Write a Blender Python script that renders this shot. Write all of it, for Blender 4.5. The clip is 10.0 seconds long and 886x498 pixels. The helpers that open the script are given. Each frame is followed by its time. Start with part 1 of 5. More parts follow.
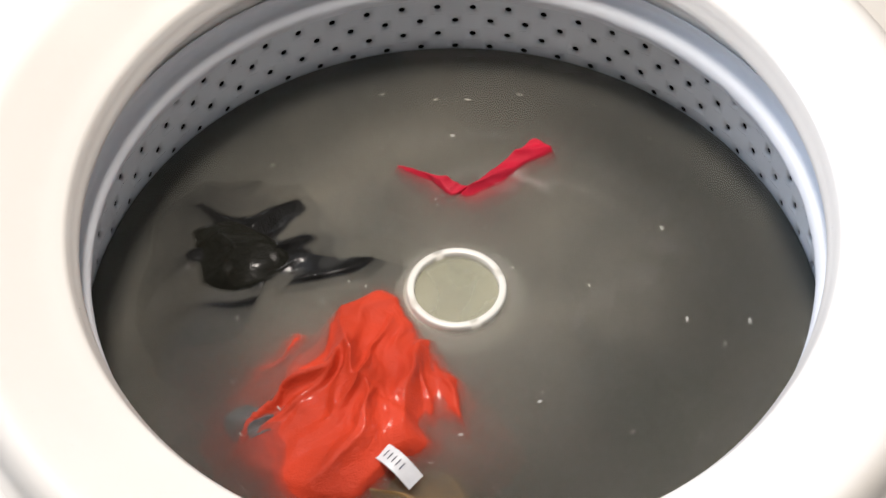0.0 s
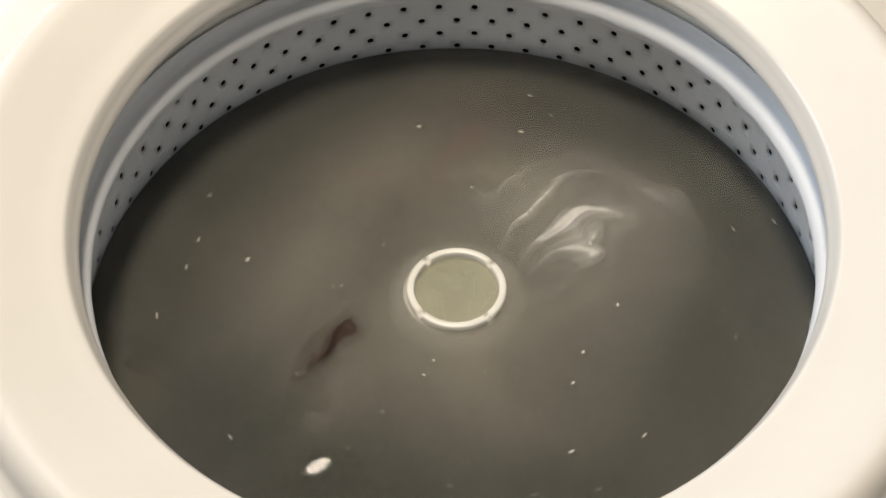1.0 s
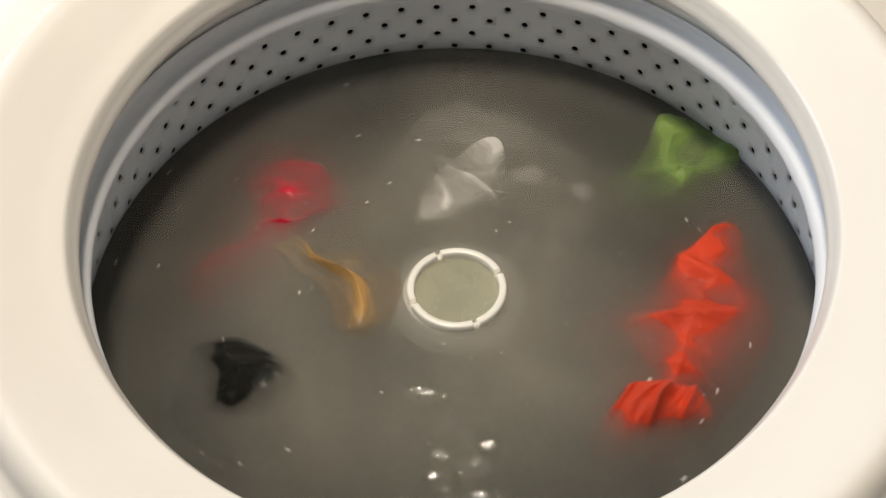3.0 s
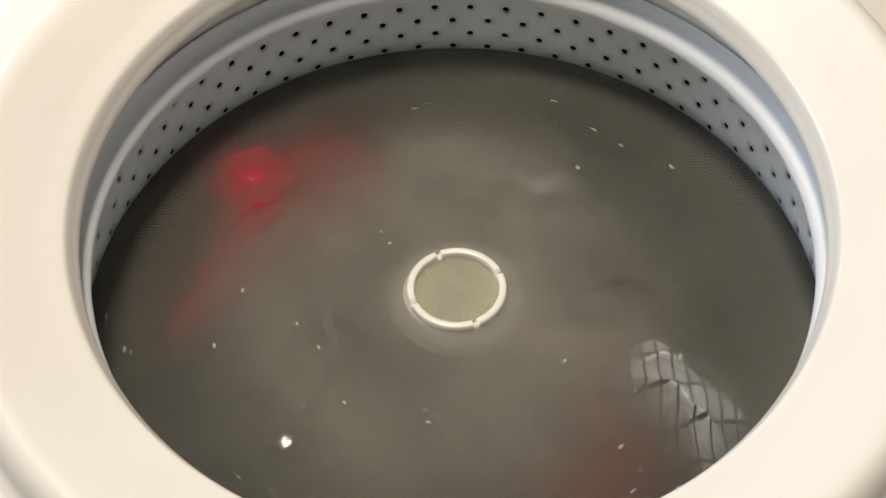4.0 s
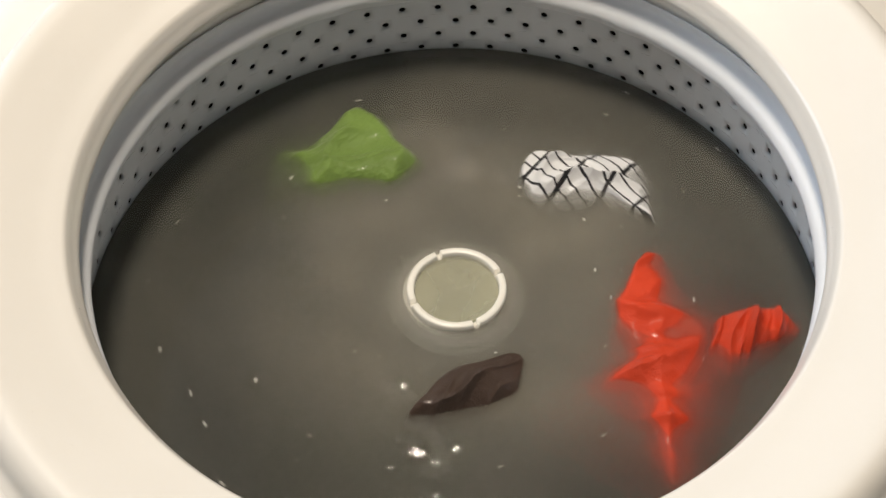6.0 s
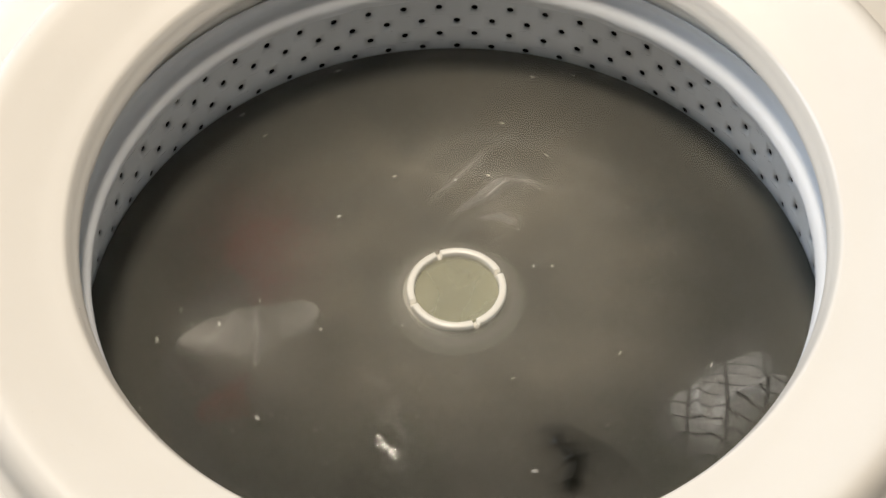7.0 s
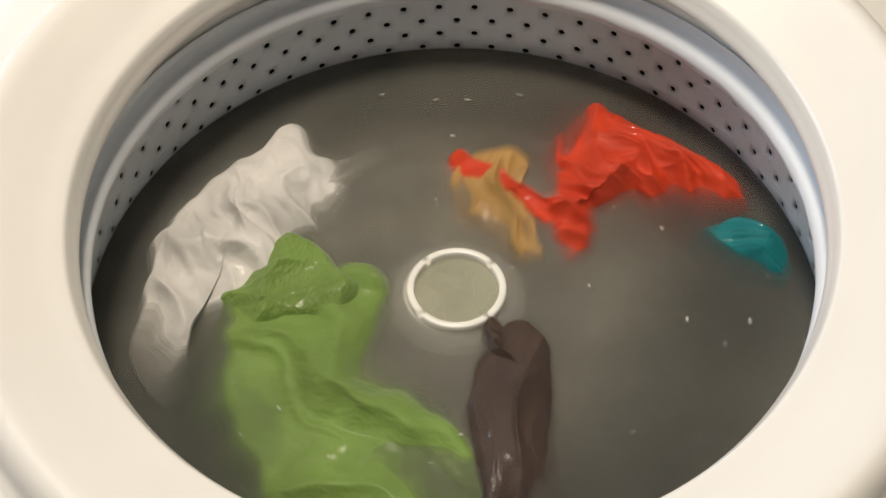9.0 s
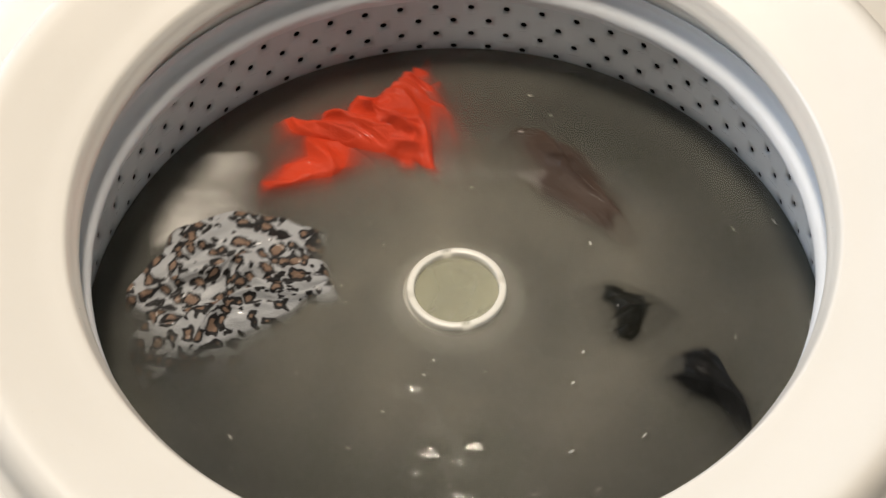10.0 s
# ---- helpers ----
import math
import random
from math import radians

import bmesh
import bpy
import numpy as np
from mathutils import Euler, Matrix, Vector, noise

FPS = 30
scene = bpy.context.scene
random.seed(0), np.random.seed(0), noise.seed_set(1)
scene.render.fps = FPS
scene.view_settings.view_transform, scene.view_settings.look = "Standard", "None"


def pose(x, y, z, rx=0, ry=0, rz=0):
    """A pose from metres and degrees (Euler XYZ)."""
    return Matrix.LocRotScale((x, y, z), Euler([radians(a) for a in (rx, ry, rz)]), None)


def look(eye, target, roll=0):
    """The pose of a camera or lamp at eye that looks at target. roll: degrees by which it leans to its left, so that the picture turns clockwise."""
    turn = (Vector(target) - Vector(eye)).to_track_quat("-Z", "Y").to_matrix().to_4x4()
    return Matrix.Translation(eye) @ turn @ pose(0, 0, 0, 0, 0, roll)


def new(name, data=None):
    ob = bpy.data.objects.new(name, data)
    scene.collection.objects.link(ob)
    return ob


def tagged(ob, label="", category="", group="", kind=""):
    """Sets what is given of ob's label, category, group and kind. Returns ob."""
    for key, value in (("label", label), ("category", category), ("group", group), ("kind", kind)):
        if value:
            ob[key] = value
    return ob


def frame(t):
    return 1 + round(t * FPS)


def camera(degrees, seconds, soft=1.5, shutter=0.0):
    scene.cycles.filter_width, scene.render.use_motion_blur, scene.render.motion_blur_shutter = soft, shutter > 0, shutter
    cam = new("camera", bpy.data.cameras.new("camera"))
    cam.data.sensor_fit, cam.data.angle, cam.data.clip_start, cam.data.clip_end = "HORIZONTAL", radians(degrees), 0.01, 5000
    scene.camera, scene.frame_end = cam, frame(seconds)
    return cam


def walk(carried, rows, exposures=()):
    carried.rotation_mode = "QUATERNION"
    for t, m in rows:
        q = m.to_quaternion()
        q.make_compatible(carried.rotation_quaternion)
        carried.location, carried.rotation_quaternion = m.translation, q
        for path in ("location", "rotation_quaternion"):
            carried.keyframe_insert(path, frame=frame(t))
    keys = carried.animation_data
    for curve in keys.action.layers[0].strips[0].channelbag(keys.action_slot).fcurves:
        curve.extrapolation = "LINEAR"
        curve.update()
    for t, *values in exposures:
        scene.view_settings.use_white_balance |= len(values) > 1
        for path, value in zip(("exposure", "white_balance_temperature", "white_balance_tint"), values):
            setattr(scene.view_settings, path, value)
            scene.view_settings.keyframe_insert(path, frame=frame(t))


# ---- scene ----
# camera, still on its stand over the open lid
cam = camera(45.75, 10.0, soft=1.6, shutter=0.5)
EYE = (0.0, -0.4273, 0.5799)
VIEW = look(EYE, (EYE[0] - 0.00848, EYE[1] + 0.62235, EYE[2] - 0.78269), -1.3)
walk(cam, [(0, VIEW), (10, VIEW)],
     exposures=[(0, 0.30, 5950, 16), (0.3, 0.28, 6000, 16), (0.45, 0.0, 6500, 13), (8.5, 0.0, 6500, 13), (8.7, 0.05, 6500, 13), (8.9, 0.0, 6500, 13), (9.1, -0.06, 6500, 13), (9.5, -0.16, 6500, 13), (9.75, -0.06, 6500, 13), (10, 0.0, 6500, 13)])

# world: the dim bluish daylight of the laundry room
world = bpy.data.worlds.new("room_sky")
scene.world = world
world.use_nodes = True
world.node_tree.nodes["Background"].inputs[0].default_value = (0.75, 0.88, 1.0, 1)
world.node_tree.nodes["Background"].inputs[1].default_value = 0.3
scene.cycles.transparent_max_bounces = 40

WATER = -0.001


def lamp(name, m, size, watts, colour, size_y=None):
    data = bpy.data.lights.new(name, "AREA")
    data.shape = "RECTANGLE" if size_y else "DISK"
    data.size, data.energy, data.color = size, watts, colour
    if size_y:
        data.size_y = size_y
    ob = new(name, data)
    ob.matrix_world = m
    return ob


lamp("ceiling_lamp", look((-0.13, 0.16, 1.50), (-0.13, 0.16, 0)), 0.30, 22.0, (1.0, 0.885, 0.72))
lamp("window_light", look((-1.60, 0.9, 0.755), (0, 0.9, 0.755)), 0.95, 21, (0.70, 0.84, 1.0), 0.95)


# ---------------------------------------------------------------- materials
def material(name, colour, rough=0.5, spread=0.08, scale=12, metal=0.0, bump=0.0, bump_scale=200, coat=0.0, spec=0.5, second=None, rough_var=0.1):
    m = bpy.data.materials.new(name)
    m.use_nodes = True
    nt, b = m.node_tree, m.node_tree.nodes["Principled BSDF"]
    link, node = nt.links.new, nt.nodes.new
    co = node("ShaderNodeTexCoord")
    n1 = node("ShaderNodeTexNoise")
    n1.inputs["Scale"].default_value, n1.inputs["Detail"].default_value = scale, 6
    link(co.outputs["Object"], n1.inputs["Vector"])
    ramp = node("ShaderNodeValToRGB")
    lo = second or tuple(c * (1 - 2.2 * spread) for c in colour)
    hi = colour if second else tuple(min(1, c * (1 + spread)) for c in colour)
    ramp.color_ramp.elements[0].color, ramp.color_ramp.elements[1].color = (*lo, 1), (*hi, 1)
    ramp.color_ramp.elements[0].position, ramp.color_ramp.elements[1].position = 0.3, 0.65
    link(n1.outputs["Fac"], ramp.inputs["Fac"])
    link(ramp.outputs["Color"], b.inputs["Base Color"])
    n2 = node("ShaderNodeTexNoise")
    n2.inputs["Scale"].default_value, n2.inputs["Detail"].default_value = bump_scale, 4
    link(co.outputs["Object"], n2.inputs["Vector"])
    mr = node("ShaderNodeMapRange")
    mr.inputs["To Min"].default_value, mr.inputs["To Max"].default_value = max(0.02, rough - rough_var), min(1, rough + rough_var)
    link(n2.outputs["Fac"], mr.inputs["Value"])
    link(mr.outputs["Result"], b.inputs["Roughness"])
    b.inputs["Metallic"].default_value, b.inputs["Coat Weight"].default_value = metal, coat
    b.inputs["Specular IOR Level"].default_value = spec
    b.inputs["Coat Roughness"].default_value = 0.12
    if bump:
        bp = node("ShaderNodeBump")
        bp.inputs["Strength"].default_value, bp.inputs["Distance"].default_value = bump, 0.002
        link(n2.outputs["Fac"], bp.inputs["Height"])
        link(bp.outputs["Normal"], b.inputs["Normal"])
    return m


def cloth_material(name, colour, weave=900, sheen=0.0, rough=0.6, stretch=(1, 1, 1), bump=0.45, coat=0.38, second=None):
    """Wet cloth: blotchy dye, woven relief, a thin film of water."""
    m = material(name, colour, rough, 0.12, 18, 0, 0, 60, coat, second=second)
    nt, b = m.node_tree, m.node_tree.nodes["Principled BSDF"]
    co = nt.nodes.new("ShaderNodeTexCoord")
    mp = nt.nodes.new("ShaderNodeMapping")
    mp.inputs["Scale"].default_value = stretch
    nt.links.new(co.outputs["Object"], mp.inputs["Vector"])
    v = nt.nodes.new("ShaderNodeTexVoronoi")
    v.inputs["Scale"].default_value = weave
    nt.links.new(mp.outputs["Vector"], v.inputs["Vector"])
    n = nt.nodes.new("ShaderNodeTexNoise")
    n.inputs["Scale"].default_value, n.inputs["Detail"].default_value = 90, 5
    nt.links.new(co.outputs["Object"], n.inputs["Vector"])
    bp = nt.nodes.new("ShaderNodeBump")
    bp.inputs["Strength"].default_value, bp.inputs["Distance"].default_value = bump, 0.0008
    nt.links.new(v.outputs["Distance"], bp.inputs["Height"])
    b2 = nt.nodes.new("ShaderNodeBump")
    b2.inputs["Strength"].default_value, b2.inputs["Distance"].default_value = 0.35, 0.004
    nt.links.new(n.outputs["Fac"], b2.inputs["Height"])
    nt.links.new(bp.outputs["Normal"], b2.inputs["Normal"])
    nt.links.new(b2.outputs["Normal"], b.inputs["Normal"])
    wet = nt.nodes.new("ShaderNodeTexNoise")
    wet.inputs["Scale"].default_value, wet.inputs["Detail"].default_value = 70, 3
    nt.links.new(co.outputs["Object"], wet.inputs["Vector"])
    film = nt.nodes.new("ShaderNodeMapRange")
    film.inputs["From Min"].default_value, film.inputs["From Max"].default_value = 0.54, 0.62
    film.inputs["To Min"].default_value, film.inputs["To Max"].default_value = 0.04, coat
    nt.links.new(wet.outputs["Fac"], film.inputs["Value"])
    nt.links.new(film.outputs["Result"], b.inputs["Coat Weight"])
    b.inputs["Coat Roughness"].default_value = 0.13
    b.inputs["Specular IOR Level"].default_value = 0.3
    b.inputs["Sheen Weight"].default_value = sheen
    return m


def leopard_material():
    """White wet jersey with black rosettes that have brown cores."""
    m = cloth_material("leopard_cloth", (0.62, 0.62, 0.62), 900)
    nt, b = m.node_tree, m.node_tree.nodes["Principled BSDF"]
    link, node = nt.links.new, nt.nodes.new
    co = node("ShaderNodeTexCoord")
    w = node("ShaderNodeTexNoise")
    w.inputs["Scale"].default_value = 55
    link(co.outputs["Object"], w.inputs["Vector"])
    mix = node("ShaderNodeMix")
    mix.data_type = "RGBA"
    mix.blend_type = "LINEAR_LIGHT"
    mix.inputs["Factor"].default_value = 0.012
    link(co.outputs["Object"], mix.inputs["A"])
    link(w.outputs["Color"], mix.inputs["B"])
    v = node("ShaderNodeTexVoronoi")
    v.inputs["Scale"].default_value = 96
    v.inputs["Randomness"].default_value = 0.8
    link(mix.outputs["Result"], v.inputs["Vector"])
    n = node("ShaderNodeTexNoise")
    n.inputs["Scale"].default_value = 120
    link(co.outputs["Object"], n.inputs["Vector"])
    add = node("ShaderNodeMath")
    add.operation = "MULTIPLY_ADD"
    add.inputs[1].default_value = 0.30
    link(n.outputs["Fac"], add.inputs[0])
    link(v.outputs["Distance"], add.inputs[2])
    r = node("ShaderNodeValToRGB")
    r.color_ramp.interpolation = "CONSTANT"
    e = r.color_ramp.elements
    e[0].position, e[0].color = 0.0, (0.2, 0.13, 0.09, 1)
    e[1].position, e[1].color = 0.42, (0.008, 0.007, 0.007, 1)
    x = e.new(0.66)
    x.color = (0.36, 0.37, 0.38, 1)
    link(add.outputs[0], r.inputs["Fac"])
    link(r.outputs["Color"], b.inputs["Base Color"])
    return m


def striped_material():
    """White wet cotton with thin black lines that cross."""
    m = cloth_material("striped_cloth", (0.7, 0.71, 0.72), 900)
    nt, b = m.node_tree, m.node_tree.nodes["Principled BSDF"]
    link, node = nt.links.new, nt.nodes.new
    co = node("ShaderNodeTexCoord")
    last = None
    for axis, step, thin in (("X", 34.0, 0.93), ("Y", 13.0, 0.972)):
        wv = node("ShaderNodeTexWave")
        wv.bands_direction = axis
        wv.inputs["Scale"].default_value = step
        wv.inputs["Distortion"].default_value = 1.6
        wv.inputs["Detail Scale"].default_value = 0.6
        link(co.outputs["Object"], wv.inputs["Vector"])
        gt = node("ShaderNodeMath")
        gt.operation = "GREATER_THAN"
        gt.inputs[1].default_value = thin
        link(wv.outputs["Fac"], gt.inputs[0])
        if last is None:
            last = gt
        else:
            mx = node("ShaderNodeMath")
            mx.operation = "MAXIMUM"
            link(last.outputs[0], mx.inputs[0])
            link(gt.outputs[0], mx.inputs[1])
            last = mx
    mix = node("ShaderNodeMix")
    mix.data_type = "RGBA"
    mix.inputs["A"].default_value, mix.inputs["B"].default_value = (0.7, 0.71, 0.72, 1), (0.012, 0.012, 0.014, 1)
    link(last.outputs[0], mix.inputs["Factor"])
    link(mix.outputs["Result"], b.inputs["Base Color"])
    return m


def murk_material(name, share, seed, colour, scatter=0.12):
    """A thin sheet of the suspended dirt in the water: part clear, part dull grey."""
    m = bpy.data.materials.new(name)
    m.use_nodes = True
    nt = m.node_tree
    link, node = nt.links.new, nt.nodes.new
    nt.nodes.remove(nt.nodes["Principled BSDF"])
    out = nt.nodes["Material Output"]
    co = node("ShaderNodeTexCoord")
    mp = node("ShaderNodeMapping")
    mp.inputs["Location"].default_value = (seed * 3.1, seed * 1.7, seed)
    link(co.outputs["Object"], mp.inputs["Vector"])
    n = node("ShaderNodeTexNoise")
    n.inputs["Scale"].default_value, n.inputs["Detail"].default_value, n.inputs["Distortion"].default_value = 4.2, 5, 1.4
    link(mp.outputs["Vector"], n.inputs["Vector"])
    mr = node("ShaderNodeMapRange")
    mr.inputs["From Min"].default_value, mr.inputs["From Max"].default_value = 0.3, 0.7
    mr.inputs["To Min"].default_value, mr.inputs["To Max"].default_value = share * 0.55, min(1, share * 1.5)
    link(n.outputs["Fac"], mr.inputs["Value"])
    d = node("ShaderNodeBsdfDiffuse")
    ramp = node("ShaderNodeValToRGB")
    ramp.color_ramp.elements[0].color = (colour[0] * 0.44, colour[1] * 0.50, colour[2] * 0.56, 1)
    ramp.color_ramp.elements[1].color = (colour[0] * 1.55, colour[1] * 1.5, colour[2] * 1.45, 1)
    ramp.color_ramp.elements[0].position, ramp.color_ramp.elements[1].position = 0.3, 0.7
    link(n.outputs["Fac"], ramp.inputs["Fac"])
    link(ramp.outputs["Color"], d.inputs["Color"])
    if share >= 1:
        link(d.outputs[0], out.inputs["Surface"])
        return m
    t = node("ShaderNodeBsdfTransparent")
    fwd = node("ShaderNodeBsdfTranslucent")
    fwd.inputs["Color"].default_value = (0.86, 0.85, 0.82, 1)
    veil = node("ShaderNodeMixShader")
    veil.inputs[0].default_value = scatter
    link(t.outputs[0], veil.inputs[1])
    link(fwd.outputs[0], veil.inputs[2])
    mix = node("ShaderNodeMixShader")
    link(mr.outputs["Result"], mix.inputs[0])
    link(veil.outputs[0], mix.inputs[1])
    link(d.outputs[0], mix.inputs[2])
    link(mix.outputs[0], out.inputs["Surface"])
    return m


def bright_centre_material(name, wide, share, seed):
    """Paints the water's brighter middle: pale haze, thickest there, ragged and thin outwards."""
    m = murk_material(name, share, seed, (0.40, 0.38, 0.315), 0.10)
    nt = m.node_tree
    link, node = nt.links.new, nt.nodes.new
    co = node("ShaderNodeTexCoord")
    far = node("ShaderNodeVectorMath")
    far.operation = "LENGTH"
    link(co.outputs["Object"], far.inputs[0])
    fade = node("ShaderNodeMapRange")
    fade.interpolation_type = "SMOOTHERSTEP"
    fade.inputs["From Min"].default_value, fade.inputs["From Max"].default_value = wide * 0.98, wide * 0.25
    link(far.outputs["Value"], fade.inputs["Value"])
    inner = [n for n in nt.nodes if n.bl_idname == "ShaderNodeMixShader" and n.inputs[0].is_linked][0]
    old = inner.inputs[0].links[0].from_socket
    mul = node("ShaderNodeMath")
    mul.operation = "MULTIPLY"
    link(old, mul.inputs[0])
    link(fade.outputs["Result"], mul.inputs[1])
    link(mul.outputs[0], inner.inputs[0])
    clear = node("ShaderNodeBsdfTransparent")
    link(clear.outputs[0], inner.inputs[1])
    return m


def water_material():
    """The clear skin of the water: gloss by Fresnel, fine ripples."""
    m = bpy.data.materials.new("water_skin")
    m.use_nodes = True
    nt = m.node_tree
    link, node = nt.links.new, nt.nodes.new
    nt.nodes.remove(nt.nodes["Principled BSDF"])
    co = node("ShaderNodeTexCoord")
    n = node("ShaderNodeTexNoise")
    n.inputs["Scale"].default_value, n.inputs["Detail"].default_value = 40, 2
    link(co.outputs["Object"], n.inputs["Vector"])
    bp = node("ShaderNodeBump")
    bp.inputs["Strength"].default_value, bp.inputs["Distance"].default_value = 0.11, 0.003
    link(n.outputs["Fac"], bp.inputs["Height"])
    f = node("ShaderNodeFresnel")
    f.inputs["IOR"].default_value = 1.23
    link(bp.outputs["Normal"], f.inputs["Normal"])
    g = node("ShaderNodeBsdfGlossy")
    g.inputs["Roughness"].default_value = 0.045
    link(bp.outputs["Normal"], g.inputs["Normal"])
    t = node("ShaderNodeBsdfTransparent")
    mix = node("ShaderNodeMixShader")
    link(f.outputs[0], mix.inputs[0])
    link(t.outputs[0], mix.inputs[1])
    link(g.outputs[0], mix.inputs[2])
    link(mix.outputs[0], nt.nodes["Material Output"].inputs["Surface"])
    return m


DECK = material("deck_enamel", (0.74, 0.72, 0.67), 0.32, 0.02, 5, 0, 0.02, 300, 0.3)
RING = material("ring_plastic", (0.66, 0.69, 0.72), 0.46, 0.03, 8, 0, 0.03, 250)
BASKET = material("basket_plastic", (0.58, 0.61, 0.63), 0.45, 0.05, 14, 0, 0.05, 300)
GAP_SHADE = material("tub_gap_shade", (0.012, 0.012, 0.013), 0.8)
AGIT = material("agitator_plastic", (0.80, 0.79, 0.72), 0.35, 0.03, 30, 0, 0.02, 400)
CUP = material("cup_plastic", (0.64, 0.66, 0.52), 0.5, 0.1, 60)
KNOB = material("cup_nut", (0.28, 0.28, 0.25), 0.5, 0.1, 60)
WALL = material("room_paint", (0.62, 0.61, 0.58), 0.8, 0.04, 3, 0, 0.05, 120)
FLOOR = material("room_floor", (0.3, 0.27, 0.24), 0.5, 0.1, 4)
LINT = material("lint", (0.75, 0.74, 0.70), 0.6, 0.1, 90)
METAL = material("button_metal", (0.16, 0.16, 0.15), 0.4, 0.1, 90, 1.0)
LABEL = material("label_satin", (0.66, 0.67, 0.69), 0.4, 0.06, 60)
INK = material("label_ink", (0.06, 0.07, 0.1), 0.6)
SKIN = water_material()
ORANGE = cloth_material("orange_cloth", (0.58, 0.046, 0.011), 1100)
CUFF = cloth_material("grey_cuff_cloth", (0.14, 0.15, 0.16), 1100)
MAGENTA = cloth_material("crimson_cloth", (0.56, 0.008, 0.034), 1100)
BLACK = cloth_material("black_cloth", (0.005, 0.005, 0.0045), 800, 0, 0.6, coat=0.5, bump=0.5)
OLIVE = cloth_material("olive_black_cloth", (0.008, 0.008, 0.005), 600, 0, 0.6, coat=0.5, bump=0.5)
KHAKI = cloth_material("khaki_cloth", (0.40, 0.235, 0.075), 1400, bump=0.2)
BROWN = cloth_material("brown_cloth", (0.055, 0.034, 0.024), 900)
WHITE = cloth_material("white_cloth", (0.60, 0.585, 0.55), 1400, bump=0.3, coat=0.25)
GREEN = cloth_material("green_cloth", (0.155, 0.25, 0.05), 420, 0.2, 0.6, (1, 0.45, 1), 0.8, 0.1)
TEAL = cloth_material("teal_cloth", (0.0, 0.16, 0.17), 900)
LEOPARD = leopard_material()
STRIPED = striped_material()
for wet in (BLACK, OLIVE):
    wet.node_tree.nodes["Principled BSDF"].inputs["Specular IOR Level"].default_value = 0.12


# ---------------------------------------------------------------- builders
def part(name, bm, mat, parent, label=""):
    me = bpy.data.meshes.new(name)
    bm.normal_update()
    bm.to_mesh(me)
    bm.free()
    for f in me.polygons:
        f.use_smooth = True
    me.materials.append(mat)
    ob = new(name, me)
    ob.parent = parent
    return tagged(ob, label)


def mesh_part(name, verts, faces, mat, parent, label="", smooth=True):
    me = bpy.data.meshes.new(name)
    me.from_pydata(verts, [], faces)
    if smooth:
        me.polygons.foreach_set("use_smooth", [True] * len(me.polygons))
    me.materials.append(mat)
    me.update()
    ob = new(name, me)
    ob.parent = parent
    return tagged(ob, label)


def lathe(profile, n=160, tilt=0.0, closed=False):
    """A turned form: (radius, height) pairs, the heights leaning back by tilt."""
    bm = bmesh.new()
    rings = []
    for r, z in profile:
        rings.append([bm.verts.new((r * math.cos(a), r * math.sin(a), z + tilt * r * math.sin(a)))
                      for a in (2 * math.pi * i / n for i in range(n))])
    pairs = list(zip(rings, rings[1:])) + ([(rings[-1], rings[0])] if closed else [])
    for a, b in pairs:
        for i in range(n):
            bm.faces.new((a[i], a[(i + 1) % n], b[(i + 1) % n], b[i]))
    bmesh.ops.recalc_face_normals(bm, faces=bm.faces[:])
    return bm


def smooth_profile(points, steps=5):
    """Catmull-Rom through the given pairs."""
    out = []
    for i in range(len(points) - 1):
        p0, p1, p2, p3 = points[max(i - 1, 0)], points[i], points[i + 1], points[min(i + 2, len(points) - 1)]
        for k in range(steps):
            t = k / steps
            out.append(tuple(0.5 * (2 * b + (c - a) * t + (2 * a - 5 * b + 4 * c - d) * t * t + (3 * b - a - 3 * c + d) * t ** 3)
                             for a, b, c, d in zip(p0, p1, p2, p3)))
    return out + [points[-1]]


def box(name, size, at, mat, parent=None, bevel=0.004, label=""):
    bm = bmesh.new()
    bmesh.ops.create_cube(bm, size=1, matrix=Matrix.Translation(at) @ Matrix.Diagonal((*size, 1)))
    if bevel:
        bmesh.ops.bevel(bm, geom=bm.edges[:], offset=bevel, segments=2, affect="EDGES")
    return part(name, bm, mat, parent, label)


# ---------------------------------------------------------------- room
tagged(box("floor", (3.4, 3.4, 0.1), (0, 0, -0.92), FLOOR, bevel=0), "grey-brown laundry room floor", "floor", kind="structure")
tagged(box("ceiling", (3.4, 3.4, 0.1), (0, 0, 1.61), WALL, bevel=0), "plain off-white ceiling", "ceiling", kind="structure")
tagged(box("wall_north", (3.4, 0.1, 2.43), (0, 1.65, 0.345), WALL, bevel=0), "plain off-white painted wall", "wall", kind="structure")
tagged(box("wall_south", (3.4, 0.1, 2.43), (0, -1.65, 0.345), WALL, bevel=0), "plain off-white painted wall", "wall", kind="structure")
tagged(box("wall_east", (0.1, 3.2, 2.43), (1.65, 0, 0.345), WALL, bevel=0), "plain off-white painted wall", "wall", kind="structure")
west = tagged(new("wall_west"), "off-white painted wall with a window opening", "wall", kind="structure")
for size, at in (((0.1, 3.2, 1.10), (-1.65, 0, -0.32)), ((0.1, 3.2, 0.28), (-1.65, 0, 1.42)), ((0.1, 1.95, 1.05), (-1.65, -0.625, 0.755)), ((0.1, 0.15, 1.05), (-1.65, 1.525, 0.755))):
    box("masonry", size, at, WALL, west, 0)
window = tagged(new("window_1"), "white framed window in the side wall", "window", kind="structure")
